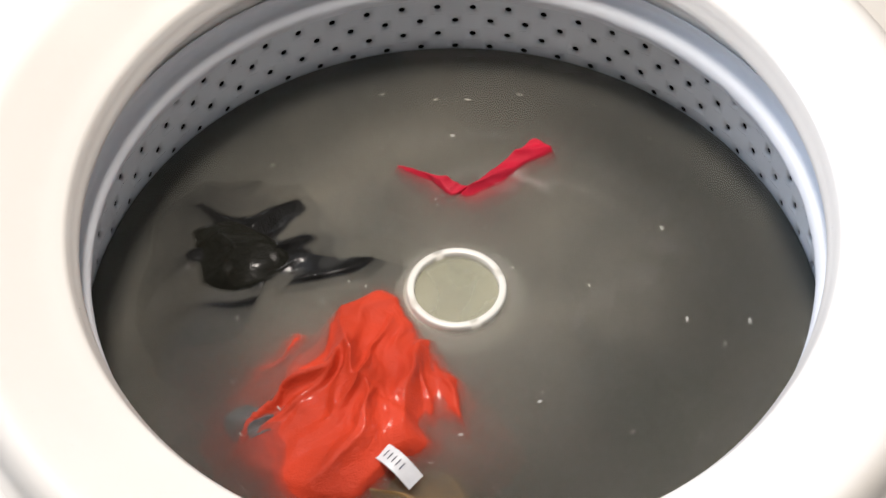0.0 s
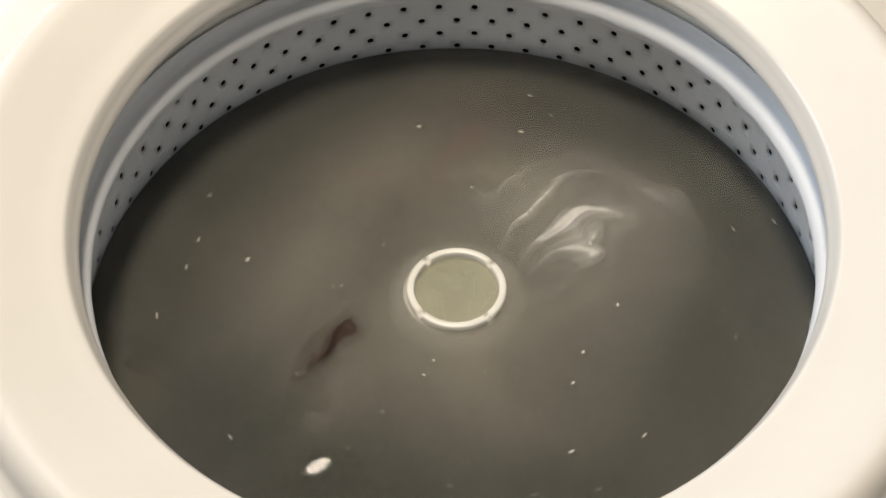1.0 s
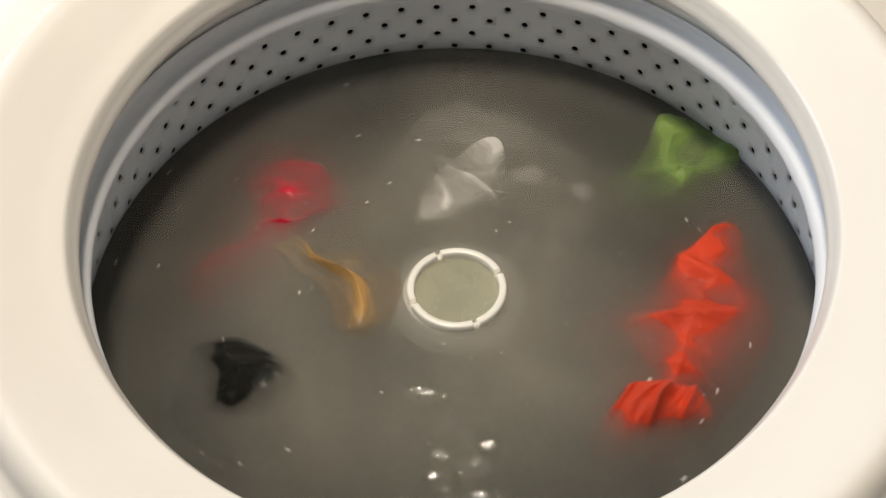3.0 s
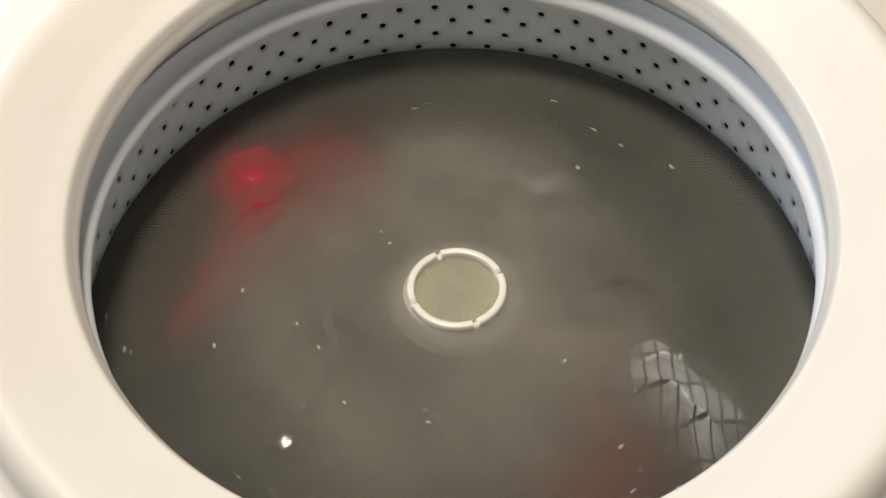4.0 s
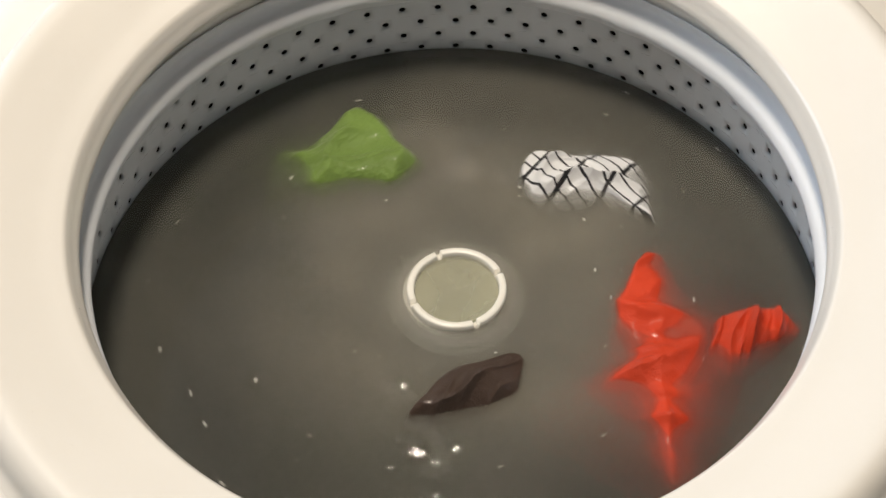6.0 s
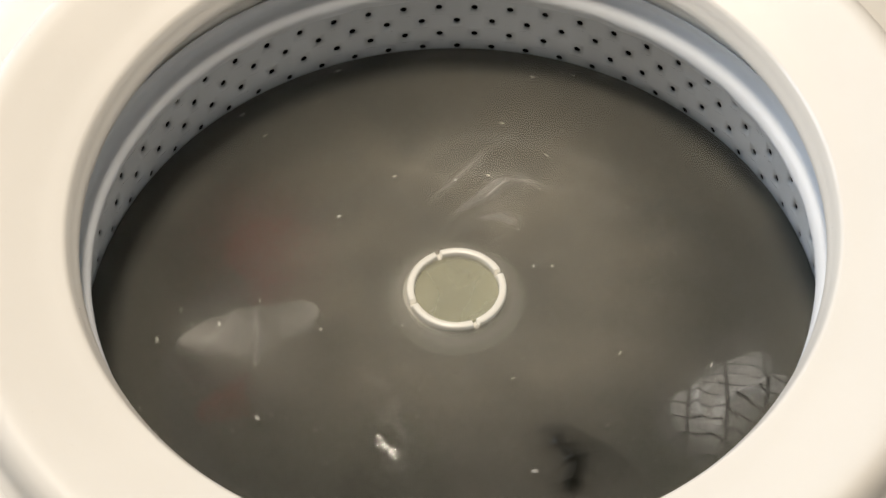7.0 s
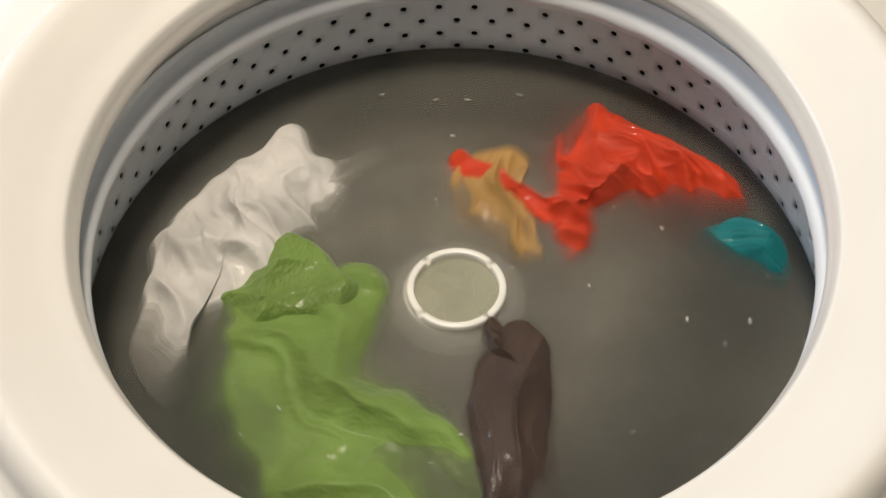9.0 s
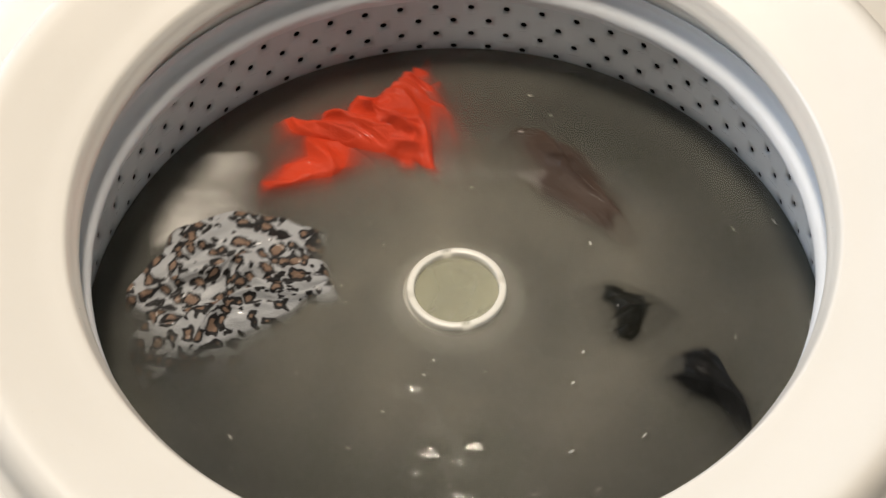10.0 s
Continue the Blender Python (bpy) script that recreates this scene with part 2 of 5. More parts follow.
for size, at in (((0.06, 1.1, 0.05), (-1.65, 0.9, 0.255)), ((0.06, 1.1, 0.05), (-1.65, 0.9, 1.255)), ((0.06, 0.05, 0.95), (-1.65, 0.375, 0.755)), ((0.06, 0.05, 0.95), (-1.65, 1.425, 0.755))):
    box("window_frame", size, at, DECK, window, 0.004)

fixture = tagged(new("ceiling_light"), "round white ceiling light fitting", "ceiling light")
part("housing", lathe(smooth_profile([(0.205, 1.512), (0.212, 1.52), (0.21, 1.555), (0.0005, 1.557)], 4), 64), DECK, fixture)
fixture.location = (-0.13, 0.16, 0)

# ---------------------------------------------------------------- washing machine
washer = tagged(new("washing_machine"), "white enamelled top-loading washing machine, lid open, tub full", "washing machine")
TILT = 0.069


def build_deck():
    prof = smooth_profile([(0.2345, 0.078), (0.2345, 0.0935), (0.230, 0.0962), (0.2255, 0.0980), (0.2238, 0.1002), (0.2240, 0.1040), (0.2252, 0.1085), (0.2263, 0.1130), (0.2280, 0.1170), (0.2320, 0.1192), (0.243, 0.1240),
                           (0.262, 0.1345), (0.275, 0.1415), (0.283, 0.1418), (0.289, 0.1375), (0.293, 0.1300), (0.298, 0.1270)], 5)
    part("tub_cover", lathe(prof, 200, TILT), DECK, washer, "cream-white moulded tub cover with a rounded lip")
    # the flat deck round it: inner circle to an outer rounded square
    bm = bmesh.new()
    n = 160
    rows = []
    for lane in range(4):
        row = []
        for i in range(n):
            a = 2 * math.pi * i / n
            c, s = math.cos(a), math.sin(a)
            sq = 1 / (abs(c) ** 7 + abs(s) ** 7) ** (1 / 7)
            r = (0.297, 0.312, 0.335 * sq, 0.338 * sq)[lane]
            z = (0.1268, 0.125, 0.122, 0.10)[lane]
            row.append(bm.verts.new((r * c, r * s, z + TILT * r * s)))
        rows.append(row)
    for a, b in zip(rows, rows[1:]):
        for i in range(n):
            bm.faces.new((a[i], a[(i + 1) % n], b[(i + 1) % n], b[i]))
    bmesh.ops.recalc_face_normals(bm, faces=bm.faces[:])
    part("top_panel", bm, DECK, washer)
    for name, size, at in (("front_panel", (0.674, 0.012, 0.93), (0, -0.333, -0.404)), ("back_panel", (0.674, 0.012, 0.95), (0, 0.333, -0.394)),
                           ("side_panel", (0.012, 0.650, 0.93), (-0.331, 0, -0.404)), ("side_panel", (0.012, 0.650, 0.93), (0.331, 0, -0.404))):
        box(name, size, at, DECK, washer)
    # outer tub behind the basket; the gap's shade is put into its near-black colour
    part("outer_tub", lathe([(0.29, 0.085), (0.275, 0.06), (0.275, -0.40), (0.05, -0.42)], 96), GAP_SHADE, washer, "outer tub behind the perforations, coloured near-black for the shade in the gap")


build_deck()

# balance ring and perforated basket, turning together
basket = new("basket")
basket.parent = washer
tagged(basket, "pale grey perforated wash basket")


def build_basket():
    ring = smooth_profile([(0.2505, 0.0600), (0.2300, 0.0640), (0.2255, 0.0690), (0.2234, 0.0735), (0.2250, 0.0790), (0.2300, 0.0840),
                           (0.2325, 0.0890), (0.2322, 0.0930), (0.2325, 0.0955), (0.2342, 0.0945)], 5)
    bm = lathe(ring, 200)
    for v in bm.verts:
        a = math.atan2(v.co.y, v.co.x)
        if v.co.z < 0.075:
            v.co.z += 0.0007 * math.sin(a * 31) * math.sin(a * 7 + 1)
    part("balance_ring", bm, RING, basket, "bluish white plastic balance ring")
    # wall with real round holes, staggered row by row
    count, dz, radius, hole, deep, nh = 55, 0.01335, 0.25, 0.00285, 0.0018, 12
    start = -0.2605
    verts, faces, index = [], [], {}

    def vert(a, z, r):
        key = (round(a, 6), round(z, 6), round(r, 6))
        if key not in index:
            index[key] = len(verts)
            verts.append((r * math.sin(a), r * math.cos(a), z))
        return index[key]

    step = 2 * math.pi / count / 2
    rows = list(range(-6, 5))
    for row in rows:
        z0, z1, zc = (row - 0.5) * dz, (row + 0.5) * dz, row * dz
        for col in range(2 * count):
            a0, a1 = (col - 0.5) * step, (col + 0.5) * step
            ac = col * step
            if (row % 2 == 1) == (col % 2 == 0) and -1 <= row <= 3:
                square, ringv, back = [], [], []
                for k in range(nh):
                    t = 2 * math.pi * (k + 0.5) / nh
                    c, s = math.cos(t), math.sin(t)
                    big = 1 / max(abs(c), abs(s))
                    square.append(vert(ac + c * big * step / 2, zc + s * big * dz / 2, radius))
                    ringv.append(vert(ac + c * hole / radius, zc + s * hole, radius))
                    back.append(vert(ac + c * hole / radius, zc + s * hole, radius + deep))
                for k in range(nh):
                    j = (k + 1) % nh
                    faces.append((square[k], square[j], ringv[j], ringv[k]))
                    faces.append((ringv[k], ringv[j], back[j], back[k]))
                # corner fillers of the cell
                for c, s in ((1, 1), (-1, 1), (-1, -1), (1, -1)):
                    near = [k for k in range(nh) if c * math.cos(2 * math.pi * (k + 0.5) / nh) > 0 and s * math.sin(2 * math.pi * (k + 0.5) / nh) > 0]
                    edge = sorted(near, key=lambda k: abs(abs(math.cos(2 * math.pi * (k + 0.5) / nh)) - abs(math.sin(2 * math.pi * (k + 0.5) / nh))))
                    if len(edge) > 1 and abs(math.cos(2 * math.pi * (edge[0] + 0.5) / nh) ** 2 - 0.5) > 1e-6:
                        faces.append((square[edge[0]], square[edge[1]], vert(ac + c * step / 2, zc + s * dz / 2, radius)))
            else:
                faces.append((vert(a0, z0, radius), vert(a1, z0, radius), vert(a1, z1, radius), vert(a0, z1, radius)))
    ob = mesh_part("basket_wall", verts, faces, BASKET, basket, "light grey plastic wall with rows of small round holes")
    ob.rotation_euler = (0, 0, -start)
    part("basket_floor", lathe([(0.25, 6.5 * -0.01335), (0.25, -0.36), (0.06, -0.37)], 96), BASKET, basket)


build_basket()

# agitator post: hollow notched top, widening below the water
agitator = new("agitator")
agitator.parent = washer
tagged(agitator, "off-white agitator post with a notched rim")
AX, AY = 0.0029, 0.0


def build_agitator():
    n = 288
    bm = bmesh.new()
    prof = [(0.115, -0.33), (0.088, -0.22), (0.074, -0.10), (0.068, -0.045), (0.061, -0.026), (0.0560, -0.0185), (0.0500, -0.0130), (0.0440, -0.0098), (0.0390, -0.0078), (0.0350, -0.0062),
            (0.0342, -0.0039), (0.0341, 0.0006), (0.0336, 0.0013), (0.0298, 0.0013), (0.0293, 0.0007), (0.0292, -0.0040), (0.0290, -0.012), (0.0286, -0.024)]
    rings = []
    for r, z in prof:
        ring = []
        for i in range(n):
            a = 2 * math.pi * i / n
            # four slots cut through the rim
            slot = min(i % 72, 72 - i % 72) <= 2
            ring.append(bm.verts.new((r * math.cos(a), r * math.sin(a), min(z, -0.0036) if slot and z > -0.0038 else z)))
        rings.append(ring)
    for a, b in zip(rings, rings[1:]):
        for i in range(n):
            bm.faces.new((a[i], a[(i + 1) % n], b[(i + 1) % n], b[i]))
    bmesh.ops.recalc_face_normals(bm, faces=bm.faces[:])
    part("post", bm, AGIT, agitator, "off-white ribbed plastic post")
    part("cup_floor", lathe(smooth_profile([(0.0287, -0.021), (0.024, -0.0225), (0.016, -0.021), (0.0105, -0.0205), (0.0004, -0.0205)], 3), 64), CUP, agitator, "pale greenish cup floor under water")
    part("nut", lathe(smooth_profile([(0.0085, -0.021), (0.0082, -0.014), (0.0065, -0.0115), (0.0045, -0.012), (0.004, -0.015), (0.0003, -0.015)], 3), 24), KNOB, agitator, "dull grey nut in the cup")
    for k in range(4):
        a = math.radians(45 + 90 * k)
        ob = box("rib", (0.006, 0.0016, 0.011), (0.0262, 0, -0.016), AGIT, agitator, 0.0004)
        ob.rotation_euler = (0, 0, a)


build_agitator()


# ---------------------------------------------------------------- water
def disc(name, inner, outer, height, mat, parent, rings, n, label=""):
    """A round sheet whose height follows the function height(x, y)."""
    verts, faces = [], []
    for k in range(rings + 1):
        r = inner + (outer - inner) * k / rings
        for i in range(n):
            a = 2 * math.pi * i / n
            x, y = r * math.cos(a), r * math.sin(a)
            verts.append((x, y, height(x, y)))
    for k in range(rings):
        for i in range(n):
            j = (i + 1) % n
            faces.append((k * n + i, k * n + j, (k + 1) * n + j, (k + 1) * n + i))
    return mesh_part(name, verts, faces, mat, parent, label)


wash_water = tagged(new("water"), "cloudy grey wash water with small ripples", "water", kind="structure")


def ripple(x, y):
    """Low swell all over; one sector of the tub is choppy."""
    r, a = math.hypot(x, y), math.atan2(y, x)

    def sector(mid, half):
        d = abs((a - math.radians(mid) + math.pi) % (2 * math.pi) - math.pi)
        return max(0.0, min(1.0, (math.radians(half) - d) / 0.25)) * max(0.0, min(1.0, (r - 0.05) / 0.04))

    chop = sector(-90, 42) * max(0.0, min(1.0, 3.0 * noise.noise((x * 13, y * 13, 3.3)) + 0.4))
    steep = noise.noise((x * 44, y * 60, 0)) * 0.0023 + noise.noise((x * 85, y * 110, 7)) * 0.0009
    swell = 0.0006 * noise.noise((x * 19, y * 19, 9)) + 0.0004 * noise.noise((x * 48, y * 48, 5)) + 0.0004 * noise.noise((x * 9, y * 9, 9))
    calm = max(0.0, min(1.0, (0.235 - r) / 0.06))
    return (steep * chop + swell) * (0.04 + 0.96 * calm)


surface = disc("water_surface", 0.0345, 0.2496, lambda x, y: ripple(x, y), SKIN, wash_water, 90, 400, "clear rippled skin of the water")
cup_water = disc("cup_water", 0.0005, 0.0292, lambda x, y: 0.0020 * noise.noise((x * 95, y * 95, 4)) + 0.0008 * noise.noise((x * 60, y * 60, 2)), SKIN, wash_water, 20, 90, "rippled water in the agitator cup")
cup_water.location = (AX, AY, -0.0022)
for k in range(4):
    ob = disc("cup_murk", 0.0004, 0.0289, lambda x, y: 0.0004 * noise.noise((x * 60, y * 60, k)), murk_material("cup_haze", 0.20, 40 + k, (0.62, 0.63, 0.46)), agitator, 6, 60)
    ob.location = (0, 0, -0.0035 - 0.0022 * k)
MURK = (0.126, 0.126, 0.109)
LAYERS = [0.7, 2.2, 4, 6.2, 9, 12.4, 16.4, 21, 27, 34, 44]
layers = []
for i, mm in enumerate(LAYERS):
    share = (0.14, 0.11, 0.09)[i] if i < 3 else 0.09 if i < len(LAYERS) - 1 else 1.0
    ob = disc("murk_layer", 0.034, 0.2496, lambda x, y: min(0.0012, mm * 0.0003) * noise.noise((x * 11, y * 11, i * 5.1)), murk_material("murk", share, i * 0.03, MURK), wash_water, 24, 120)
    ob.location = (0, 0, WATER - mm / 1000)
    layers.append(ob)
    if mm == 9:
        tagged(ob, "thin grey haze of dirt in the water")


# opaque sheet of thick murk added against the basket wall, sloping down inwards
# it hides the wall and puts the shade of the water's edge into colour
part("murk_edge_shade", lathe(smooth_profile([(0.2494, -0.0022), (0.2470, -0.0036), (0.2400, -0.0075), (0.2270, -0.0150), (0.2080, -0.0270), (0.1850, -0.0440)], 3), 160),
     murk_material("murk_and_shade", 1.0, 0.2, (0.135, 0.135, 0.118)), wash_water, "sheet of thick murk that darkens the edge of the water along the basket wall")
# pale sheets that paint the water lighter in the middle, shaded towards the rim
BRIGHT_CENTRE = []
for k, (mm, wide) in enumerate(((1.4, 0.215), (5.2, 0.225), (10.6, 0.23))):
    ob = disc("bright_centre_sheet", 0.0005, wide, lambda x, y: 0.0003 * noise.noise((x * 11, y * 11, k * 3.7)), bright_centre_material("bright_centre_haze", wide, (0.20, 0.26, 0.34)[k], k * 0.4), wash_water, 24, 120, "pale haze that paints the brighter middle of the water" if k == 0 else "")
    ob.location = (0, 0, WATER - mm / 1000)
    BRIGHT_CENTRE.append(ob)


def build_lint():
    """Small flecks of lint and foam adrift on the water."""
    rnd = random.Random(5)
    bm = bmesh.new()
    for k in range(190):
        r, a = math.sqrt(rnd.uniform(0.03, 1)) * 0.24, rnd.uniform(0, 2 * math.pi)
        s = 0.00028 + 0.0008 * rnd.random() ** 5
        m = pose(r * math.cos(a), r * math.sin(a), WATER + 0.0004, 0, 0, rnd.uniform(0, 360)) @ Matrix.Diagonal((s * rnd.uniform(0.8, 2), s, s * 0.5, 1))
        bmesh.ops.create_icosphere(bm, subdivisions=1, radius=1, matrix=m)
    return tagged(part("lint", bm, LINT, None), "white lint flecks floating on the water", "lint", kind="stuff")


lint = build_lint()


# ---------------------------------------------------------------- clothes
def closed_curve(points, n):
    """A smooth closed line through the corners."""
    out, m = [], len(points)
    for j in range(n):
        u = j * m / n
        i, t = int(u), u - int(u)
        p0, p1, p2, p3 = (points[(i + k) % m] for k in (-1, 0, 1, 2))
        out.append([0.5 * (2 * b + (c - a) * t * 0.8 + (2 * 0.8 * a + (0.8 - 6) * b + (6 - 2 * 0.8) * c - 0.8 * d) * t * t
                           + (-0.8 * a + (4 - 0.8) * b + (0.8 - 4) * c + 0.8 * d) * t ** 3) for a, b, c, d in zip(p0, p1, p2, p3)])
    return out


def fold_height(x, y, way, seed, across, along, amp):
    """Creases that run along way, sharper on top, with small wrinkles between."""
    way += 1.1 * noise.noise((x * 9, y * 9, seed + 50))
    c, s = math.cos(way), math.sin(way)
    u, v = x * c + y * s, -x * s + y * c
    wob = noise.noise((u * 14, v * 14, seed)) * 0.010
    n1 = noise.noise((u / along, (v + wob) / across, seed + 3))
    n2 = noise.noise((u / along * 2.1, (v + wob) / across * 2.3, seed + 9))
    n3 = noise.noise((x * 95, y * 95, seed + 17))
    n4 = noise.noise((u / along * 5, (v + wob) / across * 5.5, seed + 23))
    ridge = 1 - min(1, abs(n1) * 3.6)
    ridge2 = 1 - min(1, abs(n2) * 3.4)
    ridge4 = 1 - min(1, abs(n4) * 3.0)
    return amp * (0.95 * ridge ** 1.5 + 0.5 * n1 + 0.24 * ridge2 ** 1.6 + 0.05 * ridge4 ** 2 + 0.08 * n3)


SKIRT = 10


def cloth(name, corners, mat, parent, seed=1, way=90, across=0.022, along=0.09, amp=0.010, crown=0.008, label="", hem=0.0025):
    """One wet billow of a garment. corners: x, y and z round its outline in millimetres; way: the direction of the folds."""
    n, rings = 180, 44
    edge = [[x / 1000, y / 1000, (z if z > 0 else 1.25 * z) / 1000] for x, y, z in closed_curve(corners, n)]
    top = []
    w = math.radians(way)
    for k in range(rings + 1):
        s = (k / rings) ** 0.85
        for i in range(n):
            ex, ey, ez = edge[i]
            jag = 1 + 0.05 * noise.noise((ex * 60, ey * 60, seed)) * s
            x, y = ex * s * jag, ey * s * jag
            z = ez * s ** 1.7 + crown * (1 - s * s)
            f = fold_height(x, y, w, seed, across * 1.2, along * 1.1, amp)
            z += f * (1 - 0.55 * s ** 3) - amp * 0.35
            side = noise.noise((x * 40, y * 40, seed + 30)) * amp * 0.55
            top.append((x - math.sin(w) * side, y + math.cos(w) * side, z))
    # the rest of the garment hangs down and outward into the murk
    rim = top[-n:]
    size = sum(math.hypot(x, y) for x, y, _ in rim) / n
    wide = min(0.026, 0.36 * size)
    for k in range(1, SKIRT + 1):
        u = k / SKIRT
        for x, y, z in rim:
            far = math.hypot(x, y) or 1
            out = wide * u * (1 + 0.8 * noise.noise((x * 22, y * 22, seed + 70)))
            top.append((x + x / far * out, y + y / far * out, z - 0.036 * u ** 1.25 * (1 + 0.5 * noise.noise((x * 45, y * 45, seed + 80)))))
    rings += SKIRT
    faces = []
    under = len(top)
    verts = top + [(x, y, z - hem) for x, y, z in top]
    for k in range(rings):
        for i in range(n):
            j = (i + 1) % n
            a, b, c, d = k * n + i, k * n + j, (k + 1) * n + j, (k + 1) * n + i
            faces.append((a, d, c, b))
            faces.append((under + a, under + b, under + c, under + d))
    o = rings * n
    for i in range(n):
        j = (i + 1) % n
        faces.append((o + i, under + o + i, under + o + j, o + j))
    return mesh_part(name, verts, faces, mat, parent, label)


def garment(name, label, category):
    return tagged(new(name), label, category, group="laundry in the tub")


def build_care_label(parent):
    """A white satin label with printed lines, folded over the seam."""
    n = 10
    verts, faces = [], []
    for k in range(n + 1):
        u = k / n
        bend = 0.006 * math.sin(u * 3.0)
        for side in (-1, 1):
            verts.append((0.012 + 0.024 * u + side * 0.0042, -0.044 - 0.022 * u + side * 0.0046, 0.006 + bend - 0.004 * u))
    for k in range(n):
        faces.append((2 * k, 2 * k + 2, 2 * k + 3, 2 * k + 1))
    ob = mesh_part("care_label", verts, faces, LABEL, parent, "white satin care label with faint printed lines")
    for j in range(5):
        u = 0.25 + 0.1 * j
        x, y, z = 0.012 + 0.024 * u, -0.044 - 0.022 * u, 0.0063 + 0.006 * math.sin(u * 3.0) - 0.004 * u
        line = box("print_line", (0.0006, 0.005, 0.0002), (0, 0, 0), INK, ob, 0)
        line.matrix_local = pose(x, y, z, 0, 0, -41)
    return ob


def build_button(parent):
    """A round snap button."""
    bm = lathe(smooth_profile([(0.0058, -0.002), (0.0058, 0.0008), (0.0048, 0.0018), (0.0036, 0.0010), (0.0022, 0.0010), (0.0004, 0.0013)], 3), 28)
    ob = part("snap_button", bm, METAL, parent, "round metal snap button")
    ob.location = (-0.006, 0.022, 0.0235)
    return ob


orange_shirt = garment("orange_shirt", "soaked bright red-orange shirt, crumpled in the water", "shirt")
orange_shirt_body = cloth("body", [(-10, 68, 8), (20, 72, 8), (38, 40, 4), (63, 5, -2), (77, -23, -11), (54, -34, -9), (37, -36, 5), (20, -48, 8), (4, -69, 6), (-24, -70, 4), (-46, -55, 0), (-82, -32, -7), (-79, 5, -6), (-62, 30, -5), (-33, 53, 0)], ORANGE, orange_shirt, seed=4, way=80, across=0.026, along=0.16, amp=0.015, crown=0.01)
# white care label with faint lines of print, at the shirt's lower seam
build_care_label(orange_shirt_body)
orange_shirt_sleeve = cloth("sleeve", [(53, 79, 4), (59, 47, -5), (56, -20, -13), (18, -42, -12), (-34, -68, -3), (-45, -67, 2), (-42, -30, -8), (-71, 4, -18), (-65, 30, -14), (-23, 27, -4), (8, 50, 8), (28, 65, 8)], ORANGE, orange_shirt, seed=9, way=125, across=0.034, along=0.1, amp=0.008, crown=0.007)
orange_shirt_cuff = cloth("cuff", [(-22, 8, 0), (-8, 14, 4), (7, 7, 6), (18, 0, 4), (18, -12, 0), (2, -14, -4), (-15, -5, -4)], CUFF, orange_shirt, seed=15, way=10, across=0.012, along=0.06, amp=0.005, crown=0.005, label='grey ribbed cuff')
orange_shirt_hem = cloth("hem", [(-35, -3, -12), (-24, 15, -2), (-7, 21, 4), (13, 13, 8), (28, -6, 8), (24, -22, -4), (-1, -15, -10)], ORANGE, orange_shirt, seed=13, way=20, across=0.02, along=0.08, amp=0.013, crown=0.01)
orange_shirt_placket = cloth("placket", [(-52, 25, -2), (-45, 36, 8), (-20, 21, 8), (4, 0, 6), (31, -23, 4), (56, -30, -4), (43, -34, -6), (15, -25, 0), (-8, -3, 0), (-37, 13, -4)], ORANGE, orange_shirt, seed=17, way=-30, across=0.02, along=0.09, amp=0.007, crown=0.004)
orange_shirt_yoke = cloth("yoke", [(-32, 65, 2), (-12, 52, 8), (11, 31, 10), (42, 7, 10), (67, -22, 4), (72, -32, -10), (28, -36, -20), (-10, -31, -16), (-42, -36, 4), (-63, -50, 2), (-57, -20, 4), (-63, 30, -6)], ORANGE, orange_shirt, seed=21, way=-35, across=0.024, along=0.09, amp=0.016, crown=0.012)
crimson_shirt = garment("crimson_shirt", "soaked crimson-pink shirt just under the water", "shirt")
crimson_shirt_body = cloth("body", [(-55, 24, 4), (-31, 13, 8), (-13, -5, 6), (11, 10, 4), (46, 47, 8), (61, 40, 6), (57, 28, -10), (27, -4, -6), (6, -18, -14), (-32, -10, -14), (-44, 7, -10)], MAGENTA, crimson_shirt, seed=31, way=15, across=0.026, along=0.08, amp=0.007, crown=0.004)
crimson_shirt_sleeve = cloth("sleeve", [(-58, 39, -8), (-35, 62, 2), (-5, 61, 6), (32, 52, -6), (45, 20, -20), (35, -32, -24), (-4, -57, -14), (-42, -59, -10), (-39, -42, -2), (-17, -21, 2), (-29, 11, 0)], MAGENTA, crimson_shirt, seed=37, way=30, across=0.026, along=0.07, amp=0.008, crown=0.007)
olive_black_shirt = garment("olive_black_shirt", "soaked olive-black cotton shirt with glistening folds", "shirt")
olive_black_shirt_body = cloth("body", [(2, 54, 6), (28, 52, 8), (44, 42, 2), (47, 10, 4), (57, -24, 4), (49, -31, -4), (10, -39, -10), (-33, -39, -10), (-57, -34, 0), (-54, -10, 4), (-29, 8, 8), (-10, 34, 8)], OLIVE, olive_black_shirt, seed=41, way=-35, across=0.026, along=0.08, amp=0.014, crown=0.014)
olive_black_shirt_sleeve = cloth("sleeve", [(-42, 15, -10), (-28, 43, 0), (6, 38, 8), (36, 16, 6), (44, -1, -4), (25, -19, -12), (-11, -26, -22), (-49, -18, -26)], OLIVE, olive_black_shirt, seed=43, way=10, across=0.026, along=0.07, amp=0.0065, crown=0.01)
black_jacket = garment("black_jacket", "black sports jacket, soaked and glossy, with a snap button", "jacket")
black_jacket_body = cloth("body", [(14, 66, 4), (52, 74, 6), (92, 72, -6), (95, 37, -14), (81, -8, -2), (34, -30, 4), (26, -67, 4), (-27, -74, 6), (-83, -67, 6), (-76, -31, 8), (-64, -2, 4), (-20, 20, 8)], BLACK, black_jacket, seed=51, way=60, across=0.03, along=0.12, amp=0.014, crown=0.014)
build_button(black_jacket_body)
